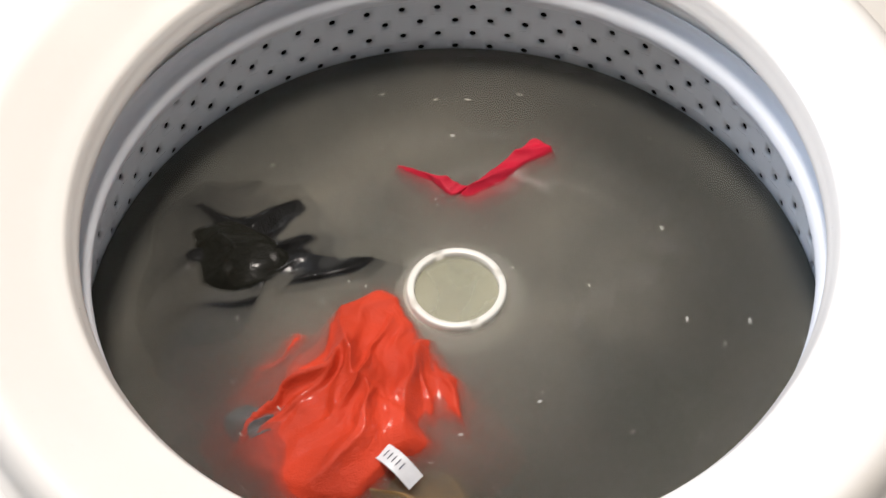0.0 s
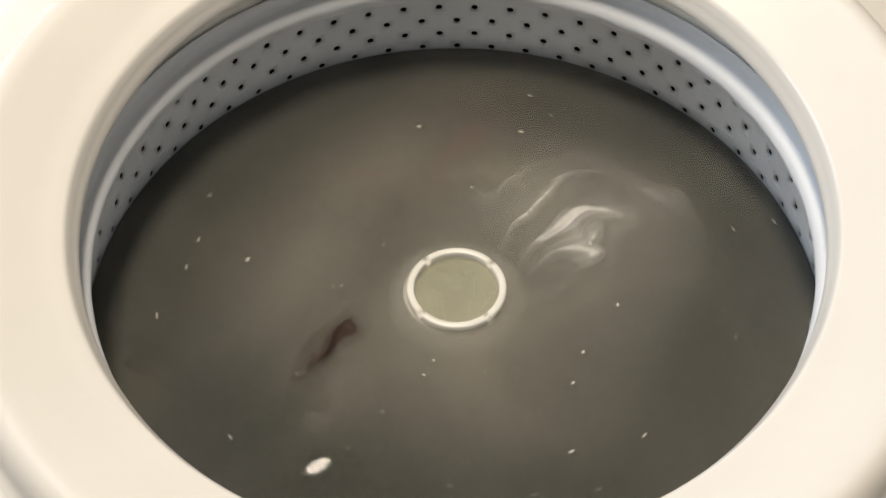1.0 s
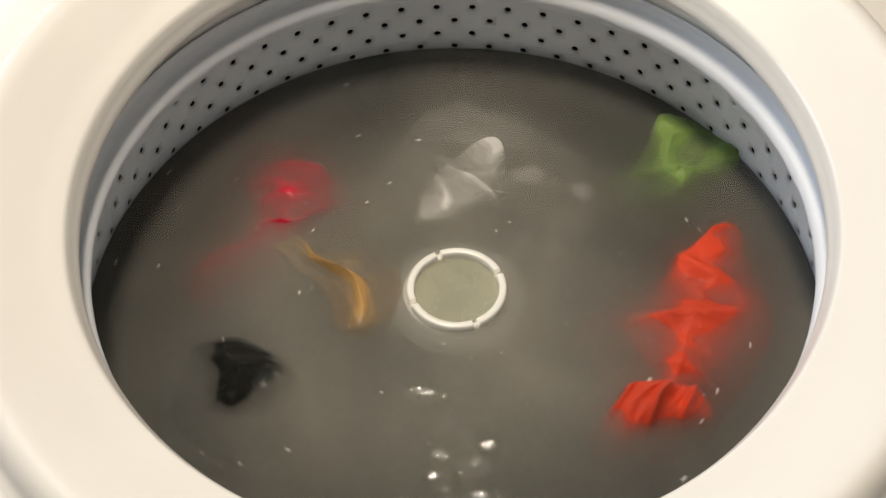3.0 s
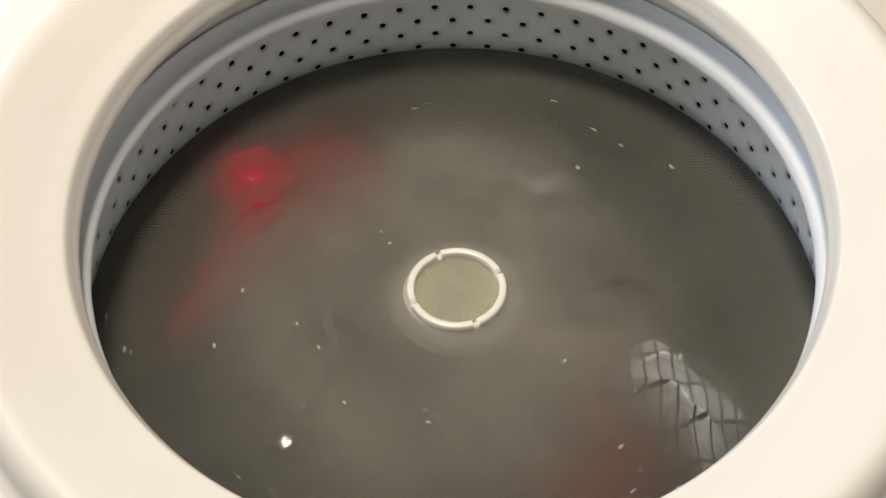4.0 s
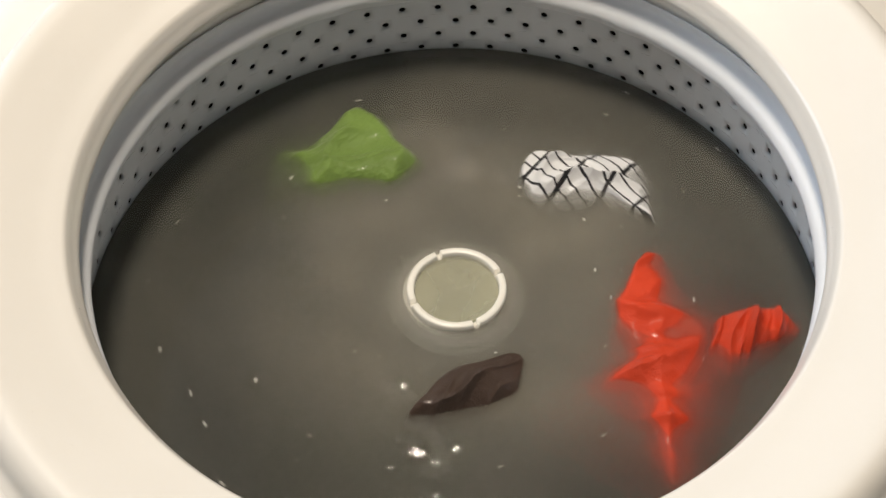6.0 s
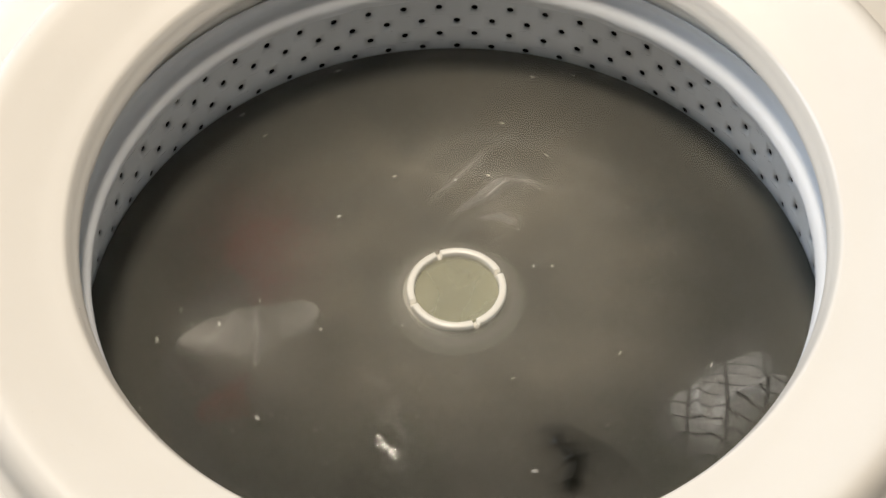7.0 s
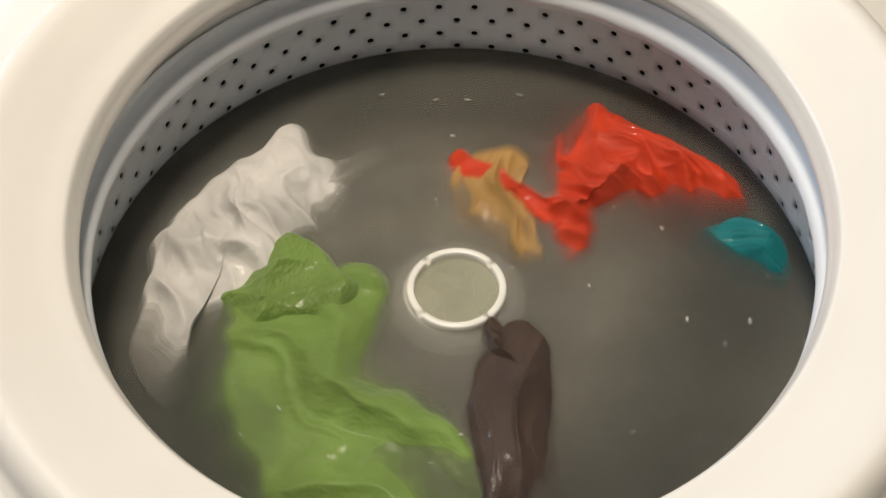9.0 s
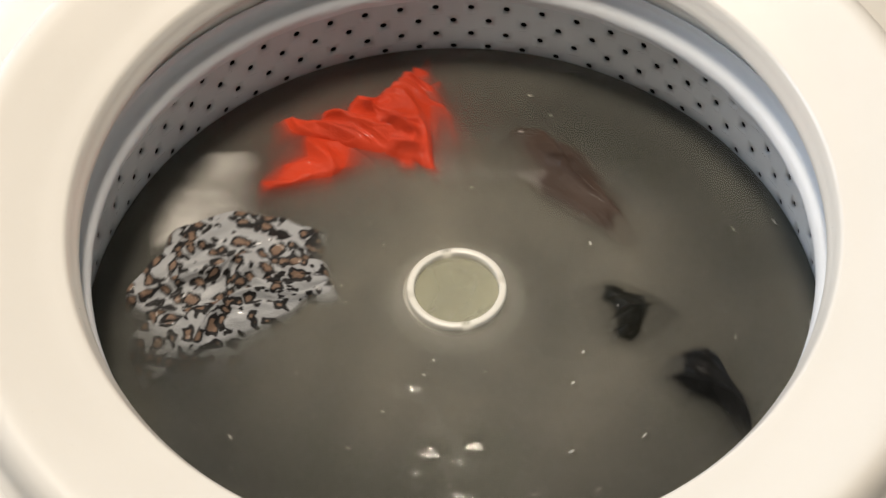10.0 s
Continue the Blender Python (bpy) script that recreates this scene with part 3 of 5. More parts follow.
black_jacket_sleeve = cloth("sleeve", [(-27, 17, 4), (-13, 27, 10), (9, 17, 8), (33, -3, 8), (36, -17, 4), (12, -18, -8), (-17, -20, -12), (-35, -6, -6)], BLACK, black_jacket, seed=57, way=-25, across=0.024, along=0.09, amp=0.008, crown=0.011)
khaki_trousers = garment("khaki_trousers", "soaked ochre khaki trousers in creased folds", "trousers")
khaki_trousers_seat = cloth("seat", [(-24, 68, 2), (6, 69, 8), (32, 49, 10), (48, 7, 8), (45, -23, 4), (19, -40, -8), (-11, -57, -8), (-54, -51, -20), (-78, -46, -24), (-61, -28, 4), (-41, -7, 6), (-33, 14, 6), (-12, 37, 6)], KHAKI, khaki_trousers, seed=61, way=35, across=0.03, along=0.1, amp=0.013, crown=0.012)
khaki_trousers_leg = cloth("leg", [(-48, 31, 4), (-23, 47, -6), (14, 33, -4), (42, -2, 2), (39, -29, 4), (19, -43, 6), (-1, -41, 6), (-12, -12, 8), (-31, 11, 8)], KHAKI, khaki_trousers, seed=67, way=-50, across=0.03, along=0.1, amp=0.011, crown=0.007)
brown_trousers = garment("brown_trousers", "soaked dark brown trousers", "trousers")
brown_trousers_seat = cloth("seat", [(-43, 11, 2), (-11, 16, 6), (21, 14, 6), (38, 6, 4), (31, -10, 2), (16, -18, -2), (-13, -14, -8), (-40, -6, -8)], BROWN, brown_trousers, seed=71, way=10, across=0.024, along=0.08, amp=0.009, crown=0.008)
brown_trousers_leg = cloth("leg", [(-19, 43, 0), (-3, 62, 4), (11, 61, 6), (22, 44, 4), (21, 0, 0), (22, -40, -6), (12, -65, -6), (-16, -70, 4), (-23, -34, 6), (-27, 10, 6)], BROWN, brown_trousers, seed=73, way=88, across=0.05, along=0.13, amp=0.006, crown=0.01)
white_shirt = garment("white_shirt", "soaked white cotton shirt in bunched pale folds", "shirt")
white_shirt_body = cloth("body", [(27, 101, 10), (47, 70, 8), (69, 59, -6), (75, 19, -18), (52, -9, -16), (32, -33, 2), (7, -58, 4), (-22, -67, 4), (-26, -96, 0), (-42, -110, -6), (-61, -84, -4), (-60, -57, 4), (-57, -14, 6), (-45, 13, 8), (-17, 49, 10), (10, 80, 10)], WHITE, white_shirt, seed=81, way=-50, across=0.032, along=0.11, amp=0.013, crown=0.014)
white_shirt_tail = cloth("tail", [(-50, 18, 4), (-29, 36, 2), (6, 40, 0), (39, 33, 8), (41, 17, 8), (26, -4, -10), (11, -26, -24), (-7, -32, -30), (-17, -14, -18), (-25, -4, -6)], WHITE, white_shirt, seed=83, way=80, across=0.034, along=0.1, amp=0.006, crown=0.003)
white_shirt_sleeve = cloth("sleeve", [(-92, 29, -22), (-51, 32, -10), (-20, 29, 2), (10, 25, 8), (31, 18, 6), (42, 3, 8), (77, -2, -8), (79, -15, -14), (38, -23, -10), (-10, -21, -8), (-46, -7, -20)], WHITE, white_shirt, seed=87, way=10, across=0.026, along=0.11, amp=0.009, crown=0.007)
white_shirt_front = cloth("front", [(-28, 43, -10), (11, 50, -6), (41, 24, -10), (31, -17, -20), (-11, -24, -24), (-45, 6, -20)], WHITE, white_shirt, seed=89, way=40, across=0.04, along=0.1, amp=0.003, crown=0.004)
striped_shirt = garment("striped_shirt", "wet white shirt crossed by thin black lines", "shirt")
striped_shirt_body = cloth("body", [(-38, 26, 0), (-25, 44, 8), (-8, 45, 10), (10, 22, 6), (28, 9, 2), (38, -11, 2), (30, -27, -4), (14, -42, 2), (5, -52, 2), (-1, -23, -2), (-21, -6, -6), (-40, 11, -6)], STRIPED, striped_shirt, seed=91, way=-45, across=0.024, along=0.08, amp=0.01, crown=0.006)
green_towel = garment("green_towel", "wet leaf-green terry towel in soft folds", "towel")
green_towel_cloth = cloth("cloth", [(-94, 66, 4), (-65, 76, 2), (-17, 95, 8), (5, 92, 8), (24, 47, -8), (67, 14, -4), (97, -11, -4), (108, -67, -6), (45, -78, 4), (-8, -75, 6), (-59, -29, 4), (-76, 10, 6), (-83, 40, 6)], GREEN, green_towel, seed=101, way=-20, across=0.055, along=0.16, amp=0.011, crown=0.01, hem=0.004)
green_towel_corner = cloth("corner", [(-49, 9, -8), (-23, 20, -2), (-5, 58, 8), (25, 48, 6), (48, 28, 10), (47, 4, 2), (41, -13, -18), (6, -36, -30), (-37, -29, -30), (-49, -9, -20)], GREEN, green_towel, seed=103, way=20, across=0.045, along=0.1, amp=0.009, crown=0.003, hem=0.004)
teal_shirt = garment("teal_shirt", "soaked dark teal shirt with a glossy fold", "shirt")
teal_shirt_body = cloth("body", [(-32, 28, 0), (-12, 32, 4), (6, 25, 6), (18, 3, 4), (26, -18, -14), (21, -35, -24), (4, -11, -16), (-17, 4, 4)], TEAL, teal_shirt, seed=111, way=-40, across=0.018, along=0.09, amp=0.008, crown=0.006)
leopard_shirt = garment("leopard_shirt", "wet jersey top printed with black and brown leopard rosettes", "top")
leopard_shirt_body = cloth("body", [(-67, 31, 4), (-50, 33, 8), (-18, 45, 10), (18, 42, 8), (50, 13, 4), (63, -15, 0), (47, -33, 0), (37, -59, 0), (6, -47, -6), (-32, -21, -4), (-63, -5, 2)], LEOPARD, leopard_shirt, seed=121, way=-10, across=0.026, along=0.08, amp=0.009, crown=0.006)
leopard_shirt_sleeve = cloth("sleeve", [(-57, -9, 0), (-37, 2, 4), (2, 8, 8), (30, 29, 8), (54, 45, 6), (66, 37, 4), (61, 16, 2), (32, -4, 2), (-7, -24, 2), (-33, -25, 0), (-46, -34, -6), (-53, -46, -14)], LEOPARD, leopard_shirt, seed=127, way=25, across=0.02, along=0.08, amp=0.009, crown=0.008)

black_jacket_back = cloth("back", [(-78, 57, -1), (-33, 73, -1), (14, 61, -1), (52, -9, -1), (91, -9, -2), (88, -34, -3), (34, -42, -2), (-6, -32, -1), (-21, -65, -1), (-58, -73, -3), (-89, -45, -4), (-91, 14, -2)], BLACK, black_jacket, seed=53, way=40, across=0.03, along=0.12, amp=0.006, crown=0.005)
white_shirt_back = cloth("back", [(-82, 1, -3), (-63, 34, 2), (-30, 87, 6), (28, 83, 4), (77, 37, 0), (82, -29, -2), (74, -54, 5), (44, -87, -6), (-33, -84, -3), (-69, -37, 0)], WHITE, white_shirt, seed=85, way=-25, across=0.03, along=0.16, amp=0.009, crown=0.016)
crimson_shirt_back = cloth("back", [(-103, -40, -4), (-59, -20, -6), (-21, 42, -6), (27, 56, -5), (83, 49, -6), (103, 5, -8), (87, -33, -9), (21, -42, -8), (-27, -44, -7), (-91, -56, -3)], MAGENTA, crimson_shirt, seed=33, way=20, across=0.05, along=0.14, amp=0.007, crown=0.003)
orange_shirt_collar = cloth("collar", [(-28, 6, -2), (-13, 44, 3), (1, 53, 5), (19, 38, 3), (28, 8, -3), (19, -28, -6), (3, -52, -6), (-16, -53, -5), (-26, -33, -4)], ORANGE, orange_shirt, seed=23, way=80, across=0.04, along=0.1, amp=0.008, crown=0.012)
green_towel_flap = cloth("flap", [(-44, 11, 2), (-27, 28, 0), (6, 38, -3), (44, 43, -4), (29, 25, 4), (13, 16, 8), (8, -11, 8), (-6, -32, 5), (-33, -43, 4)], GREEN, green_towel, seed=107, way=60, across=0.06, along=0.16, amp=0.007, crown=0.006)


def drift(ob, rows):
    """Rows of seconds, x, y, z in millimetres and turns in degrees."""
    walk(ob, [(t, pose(x / 1000, y / 1000, z / 1000, rx, ry, rz)) for t, x, y, z, rx, ry, rz in rows])


def motions():
    # the basket rocks a little, the agitator more
    swing = [(0, -3, 14), (0.5, 0, 14), (1, 0, 14), (1.5, -4, 14), (2, -4, 0), (2.5, -3, 14), (4, -7.5, 0), (4.5, -5, 0), (5, 0, 2), (5.5, -3, 16),
             (7, 0, 2), (7.5, 0, 0), (8, -3, 0), (8.5, -7, 0), (9, 0, 8), (9.5, 0, 0), (10, -6, 14)]
    walk(basket, [(t, pose(0, 0, 0, 0, 0, -0.105 * b)) for t, b, _ in swing])
    # short quick strokes of the agitator, and its rests between them
    strokes = [(0.0, 0.62), (0.9, 1.6), (2.35, 2.65), (5.4, 5.62), (8.9, 9.1), (9.86, 10.2)]
    beats = [k / 20 for k in range(0, 201)]
    walk(agitator, [(t, pose(AX, AY, 0, 0, 0, 23 + (30 * math.sin(2 * math.pi * 4.0 * (t - a)) if (a := next((p for p, q in strokes if p <= t <= q), None)) is not None else 0))) for t in beats])
    walk(lint, [(t / 2, pose(0, 0, 0, 0, 0, 40 * t)) for t in range(0, 21)])
    # the choppy sector swings to the front where the water is rough there
    chop = [(0, 70), (0.35, 20), (0.5, -6), (0.6, 0), (0.9, -10), (1.0, -65), (1.15, 0), (1.3, 30), (1.5, -4), (1.7, 6), (2.0, -22), (2.2, -60), (2.5, -100), (2.7, -60), (3.2, -10), (3.8, 0), (4.0, -75), (4.1, -10),
            (4.3, -70), (4.5, 4), (4.8, 0), (5.0, -75), (5.2, -100), (5.5, -28), (5.7, -10), (6.2, -40), (6.8, 2), (7.0, -40), (7.3, 5), (7.5, 25), (7.7, -10), (8.0, -50), (8.2, -30), (8.5, -3), (8.7, -60), (9.0, -100), (9.3, -60),
            (9.5, -95), (9.8, -60), (10, -24)]
    walk(surface, [(t, pose(0, 0, WATER, 0, 0, d)) for t, d in chop])
    for i, ob in enumerate(BRIGHT_CENTRE):
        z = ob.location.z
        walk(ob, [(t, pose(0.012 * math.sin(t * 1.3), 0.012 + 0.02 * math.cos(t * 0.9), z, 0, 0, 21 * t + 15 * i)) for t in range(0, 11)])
    for i, ob in enumerate(layers):
        z = ob.location.z
        walk(ob, [(t, pose(0, 0, z, 0, 0, 17 * t + 0.4 * i)) for t in range(0, 11)])
    drift(orange_shirt_body, [
        (0.00, -59, -80, -1, 0, 0, 0),
        (0.10, -62, -83, -1, 0, 0, 0),
        (0.20, -62, -89, -2, 0, 0, 4),
        (0.30, -58, -102, -5, 0, 0, 8),
        (0.42, -40, -120, -22, 0, 0, 10),
        (0.54, -40, -120, -125, 0, 0, 10),
        (10.00, -40, -120, -125, 0, 0, 10)])
    drift(orange_shirt_sleeve, [
        (0.00, 6, -124, -125, 0, 0, 40),
        (0.18, 6, -124, -125, 0, 0, 40),
        (0.30, 6, -124, -16, 0, 0, 40),
        (0.40, 16, -109, -7, 0, 0, 40),
        (0.50, 26, -121, -18, 0, 0, 45),
        (0.62, 26, -121, -125, 0, 0, 45),
        (1.68, 180, -53, -125, 0, 0, 0),
        (1.80, 180, -53, -33, 0, 0, 0),
        (1.90, 188, -31, -19, 0, 0, 0),
        (2.00, 145, -16, -4, 0, 0, 0),
        (2.10, 141, 18, -3, 0, 0, 8),
        (2.20, 134, 23, -10, 0, 0, 15),
        (2.30, 117, -25, -17, 0, 0, 20),
        (2.40, 106, -25, -22, 0, 0, 25),
        (2.50, 92, 34, -26, 0, 0, 30),
        (2.70, 129, 13, -20, 0, 0, 20),
        (3.00, 162, -26, -7, 0, 0, 10),
        (3.30, 152, -70, -7, 0, 0, 15),
        (3.55, 121, -110, -10, 0, 0, 25),
        (3.70, 106, -122, -10, 0, 0, 30),
        (3.80, 93, -110, -6, 0, 0, 30),
        (3.90, 103, -82, -7, 0, 0, 20),
        (4.00, 89, -121, -33, 0, 0, 20),
        (4.12, 89, -121, -125, 0, 0, 20),
        (5.18, 223, -26, -125, 0, 0, -30),
        (5.30, 223, -26, -29, 0, 0, -30),
        (5.50, 210, -31, -19, 0, 0, -30),
        (5.60, 154, -52, -10, 0, 0, 20),
        (5.70, 160, -61, -7, 0, 0, 25),
        (5.95, 139, -61, -5, 0, 0, 30),
        (6.25, 127, -65, -11, 0, 0, 35),
        (6.45, 116, -65, -29, 0, 0, 35),
        (6.57, 116, -65, -125, 0, 0, 35),
        (7.23, 123, -6, -125, 0, 0, 30),
        (7.35, 123, -6, -18, 0, 0, 30),
        (7.50, 106, -6, -11, 0, 0, 38),
        (7.60, 97, 44, -9, 0, 0, 40),
        (7.70, 60, 34, -25, 0, 0, 40),
        (7.82, 60, 34, -125, 0, 0, 40),
        (8.70, 13, 103, -125, 0, 0, 95),
        (9.58, -34, 172, -125, 0, 0, 150),
        (9.70, -34, 172, -18, 0, 0, 150),
        (9.85, -65, 166, -11, 0, 0, 160),
        (10.00, -69, 157, -5, 0, 0, 165)])
    drift(orange_shirt_cuff, [
        (0.00, -125, -101, -10, 0, 0, 0),
        (0.08, -125, -101, -10, 0, 0, 0),
        (0.20, -124, -106, -1, 0, 0, 0),
        (0.30, -113, -115, -5, 0, 0, 10),
        (0.40, -106, -123, -22, 0, 0, 10),
        (0.52, -106, -123, -125, 0, 0, 10),
        (10.00, -106, -123, -125, 0, 0, 10)])
    drift(orange_shirt_hem, [
        (0.00, 23, -125, -125, 0, 0, 0),
        (2.08, 23, -125, -125, 0, 0, 0),
        (2.20, 23, -125, -13, 0, 0, 0),
        (2.30, 23, -132, -7, 0, 0, 0),
        (2.40, 26, -136, -5, 0, 0, 0),
        (2.50, 33, -138, -9, 0, 0, 5),
        (2.62, 43, -144, -22, 0, 0, 5),
        (2.70, 53, -140, -29, 0, 0, 10),
        (2.95, 112, -102, -7, 0, 0, 30),
        (3.30, 165, -78, 1, 0, 0, 50),
        (3.70, 160, -61, -1, 0, 0, 60),
        (3.80, 163, -48, 3, 0, 0, 60),
        (3.90, 109, 4, 3, 0, 0, 100),
        (4.00, 102, -25, -43, 0, 0, 100),
        (4.12, 102, -25, -125, 0, 0, 100),
        (5.33, 185, -26, -125, 0, 0, 60),
        (5.45, 185, -26, -20, 0, 0, 60),
        (5.50, 174, -21, -12, 0, 0, 60),
        (5.60, 184, -30, -10, 0, 0, 60),
        (5.70, 205, 2, -7, 0, 0, 60),
        (6.00, 197, -40, -3, 0, 0, 50),
        (6.30, 190, -62, -10, 0, 0, 40),
        (6.45, 182, -66, -26, 0, 0, 40),
        (6.57, 182, -66, -125, 0, 0, 40),
        (7.13, 107, 115, -125, 0, 0, -30),
        (7.25, 107, 115, -9, 0, 0, -30),
        (7.40, 109, 92, -1, 0, 0, -40),
        (7.50, 79, 21, 2, 0, 0, -30),
        (7.60, 74, 65, -10, 0, 0, -30),
        (7.72, 74, 65, -125, 0, 0, -30),
        (8.58, 115, 151, -125, 0, 0, -40),
        (8.70, 115, 151, -12, 0, 0, -40),
        (8.80, 145, 109, 3, 0, 0, -35),
        (8.90, 139, 132, 3, 0, 0, -30),
        (9.00, 82, 62, -3, 0, 0, -52),
        (9.10, 66, 71, -6, 0, 0, -50),
        (9.20, 26, 116, -11, 0, 0, -60),
        (9.27, 20, 111, -6, 0, 0, -20),
        (9.35, 13, 105, -12, 0, 0, 20),
        (9.50, -52, 178, -10, 0, 0, 75),
        (9.60, 9, 94, -18, 0, 0, 60),
        (9.65, -26, 141, -13, 0, 0, 0),
        (9.70, -62, 189, -16, 0, 0, -60),
        (9.85, -88, 173, -11, 0, 0, -60),
        (10.00, -43, 147, 1, 0, 0, -35)])
    drift(orange_shirt_placket, [
        (0.00, 88, 145, -125, 0, 0, 10),
        (8.73, 88, 145, -125, 0, 0, 10),
        (8.85, 88, 145, -16, 0, 0, 10),
        (9.00, 51, 87, -1, 0, 0, 0),
        (9.10, 42, 82, -7, 0, 0, 0),
        (9.20, 34, 93, -18, 0, 0, 0),
        (9.32, 34, 93, -125, 0, 0, 0),
        (10.00, 34, 93, -125, 0, 0, 0)])
    drift(orange_shirt_yoke, [
        (0.00, 215, -26, -125, 0, 0, 30),
        (6.98, 215, -26, -125, 0, 0, 30),
        (7.10, 215, -26, -13, 0, 0, 30),
        (7.20, 177, -30, -1, 0, 0, 30),
        (7.30, 172, 12, 1, 0, 0, 50),
        (7.40, 98, 13, 1, 0, 0, 80),
        (7.50, 147, 3, -11, 0, 0, 40),
        (7.60, 126, 92, -20, 0, 0, 60),
        (7.72, 126, 92, -125, 0, 0, 60),
        (8.15, 159, 100, -125, 0, 0, 20),
        (8.58, 191, 108, -125, 0, 0, -20),
        (8.70, 191, 108, -19, 0, 0, -20),
        (8.80, 176, 91, -7, 0, 0, -10),
        (8.90, 167, 120, -3, 0, 0, -5),
        (9.00, 141, 109, -1, 0, 0, 0),
        (9.10, 129, 120, -1, 0, 0, 5),
        (9.20, 68, 104, -1, 0, 0, -15),
        (9.30, 46, 88, -1, 0, 0, -35),
        (9.40, 9, 111, -14, 0, 0, -60),
        (9.50, 1, 117, -17, 0, 0, -110),
        (9.60, 17, 94, -20, 0, 0, -110),
        (9.70, 17, 82, -24, 0, 0, -110),
        (9.80, -79, 179, -13, 0, 0, -140),
        (9.90, -70, 173, -7, 0, 0, -150),
        (10.00, -61, 166, -7, 0, 0, -160)])
    drift(crimson_shirt_body, [
        (0.00, 15, 91, -5, 0, 0, 0),
        (0.10, 17, 94, -8, 0, 0, 0),
        (0.20, 14, 128, -16, 0, 0, 10),
        (0.30, -3, 117, -16, 0, 0, 10),
        (0.42, -16, 100, -29, 0, 0, 10),
        (0.54, -16, 100, -125, 0, 0, 10),
        (0.68, -3, 117, -125, 0, 0, 10),
        (0.80, -3, 117, -28, 0, 0, 10),
        (1.00, -25, 123, -31, 0, 0, 10),
        (1.20, 14, 146, -22, 0, 0, 20),
        (1.30, 23, 134, -16, 0, 0, 20),
        (1.40, 31, 128, -11, 0, 0, 30),
        (1.50, 43, 93, -17, 0, 0, 20),
        (1.60, 84, 87, -10, 0, 0, 20),
        (1.70, 65, 24, -18, 0, 0, 50),
        (1.82, 65, 24, -125, 0, 0, 50),
        (5.28, -174, -57, -125, 0, 0, 30),
        (5.40, -174, -57, -22, 0, 0, 30),
        (5.50, -168, -61, -14, 0, 0, 30),
        (5.62, -168, -61, -125, 0, 0, 30),
        (6.63, -177, 43, -125, 0, 0, 30),
        (6.75, -177, 43, -18, 0, 0, 30),
        (6.90, -135, 27, -11, 0, 0, 60),
        (7.00, -121, -40, -32, 0, 0, 60),
        (7.12, -121, -40, -125, 0, 0, 60),
        (7.38, -134, -119, -125, 0, 0, 20),
        (7.50, -134, -119, -25, 0, 0, 20),
        (7.60, -128, -107, -17, 0, 0, 20),
        (7.70, -109, -87, -16, 0, 0, 20),
        (7.85, -133, -99, -21, 0, 0, 20),
        (8.00, -128, -111, -33, 0, 0, 20),
        (8.12, -128, -111, -125, 0, 0, 20),
        (10.00, -128, -111, -125, 0, 0, 20)])
    drift(crimson_shirt_sleeve, [
        (0.00, 27, 134, -125, 0, 0, 0),
        (1.13, 27, 134, -125, 0, 0, 0),
        (1.25, 27, 134, -20, 0, 0, 0),
        (1.40, 29, 125, -13, 0, 0, 20),
        (1.50, 80, 84, -18, 0, 0, 30),
        (1.60, 83, 81, -18, 0, 0, 30),
        (1.73, -10, 51, -125, 0, 0, 15),
        (1.85, -103, 21, -22, 0, 0, 0),
        (1.90, -108, 32, -16, 0, 0, 0),
        (2.00, -119, 27, -6, 0, 0, 0),
        (2.10, -111, 21, -3, 0, 0, -50),
        (2.20, -96, 31, -1, 0, 0, -60),
        (2.30, -84, 41, -6, 0, 0, -50),
        (2.40, -76, 36, -32, 0, 0, -50),
        (2.55, -88, 41, -43, 0, 0, -45),
        (2.75, -97, 47, -29, 0, 0, -40),
        (3.10, -135, 69, -11, 0, 0, -20),
        (3.50, -153, 80, -13, 0, 0, -5),
        (3.85, -149, 80, -22, 0, 0, 0),
        (3.95, -132, 74, -16, 0, 0, 0),
        (4.00, -141, 80, -14, 0, 0, 0),
        (4.10, -147, 63, -12, 0, 0, 20),
        (4.20, -133, 47, -17, 0, 0, 20),
        (4.30, -106, 16, -22, 0, 0, 20),
        (4.50, -130, 58, -48, 0, 0, 20),
        (4.70, -141, 47, -22, 0, 0, 20),
        (4.80, -155, 58, -25, 0, 0, 20),
        (4.90, -170, 80, -16, 0, 0, 20),
        (5.00, -106, 7, -26, 0, 0, 20),
        (5.20, -101, -3, -33, 0, 0, 20),
        (5.32, -101, -3, -125, 0, 0, 20),
        (6.58, -170, 48, -125, 0, 0, 0),
        (6.70, -170, 48, -21, 0, 0, 0),
        (6.90, -120, 37, -17, 0, 0, 0),
        (7.00, -119, 27, -36, 0, 0, 0),
        (7.12, -119, 27, -125, 0, 0, 0),
        (10.00, -119, 27, -125, 0, 0, 0)])
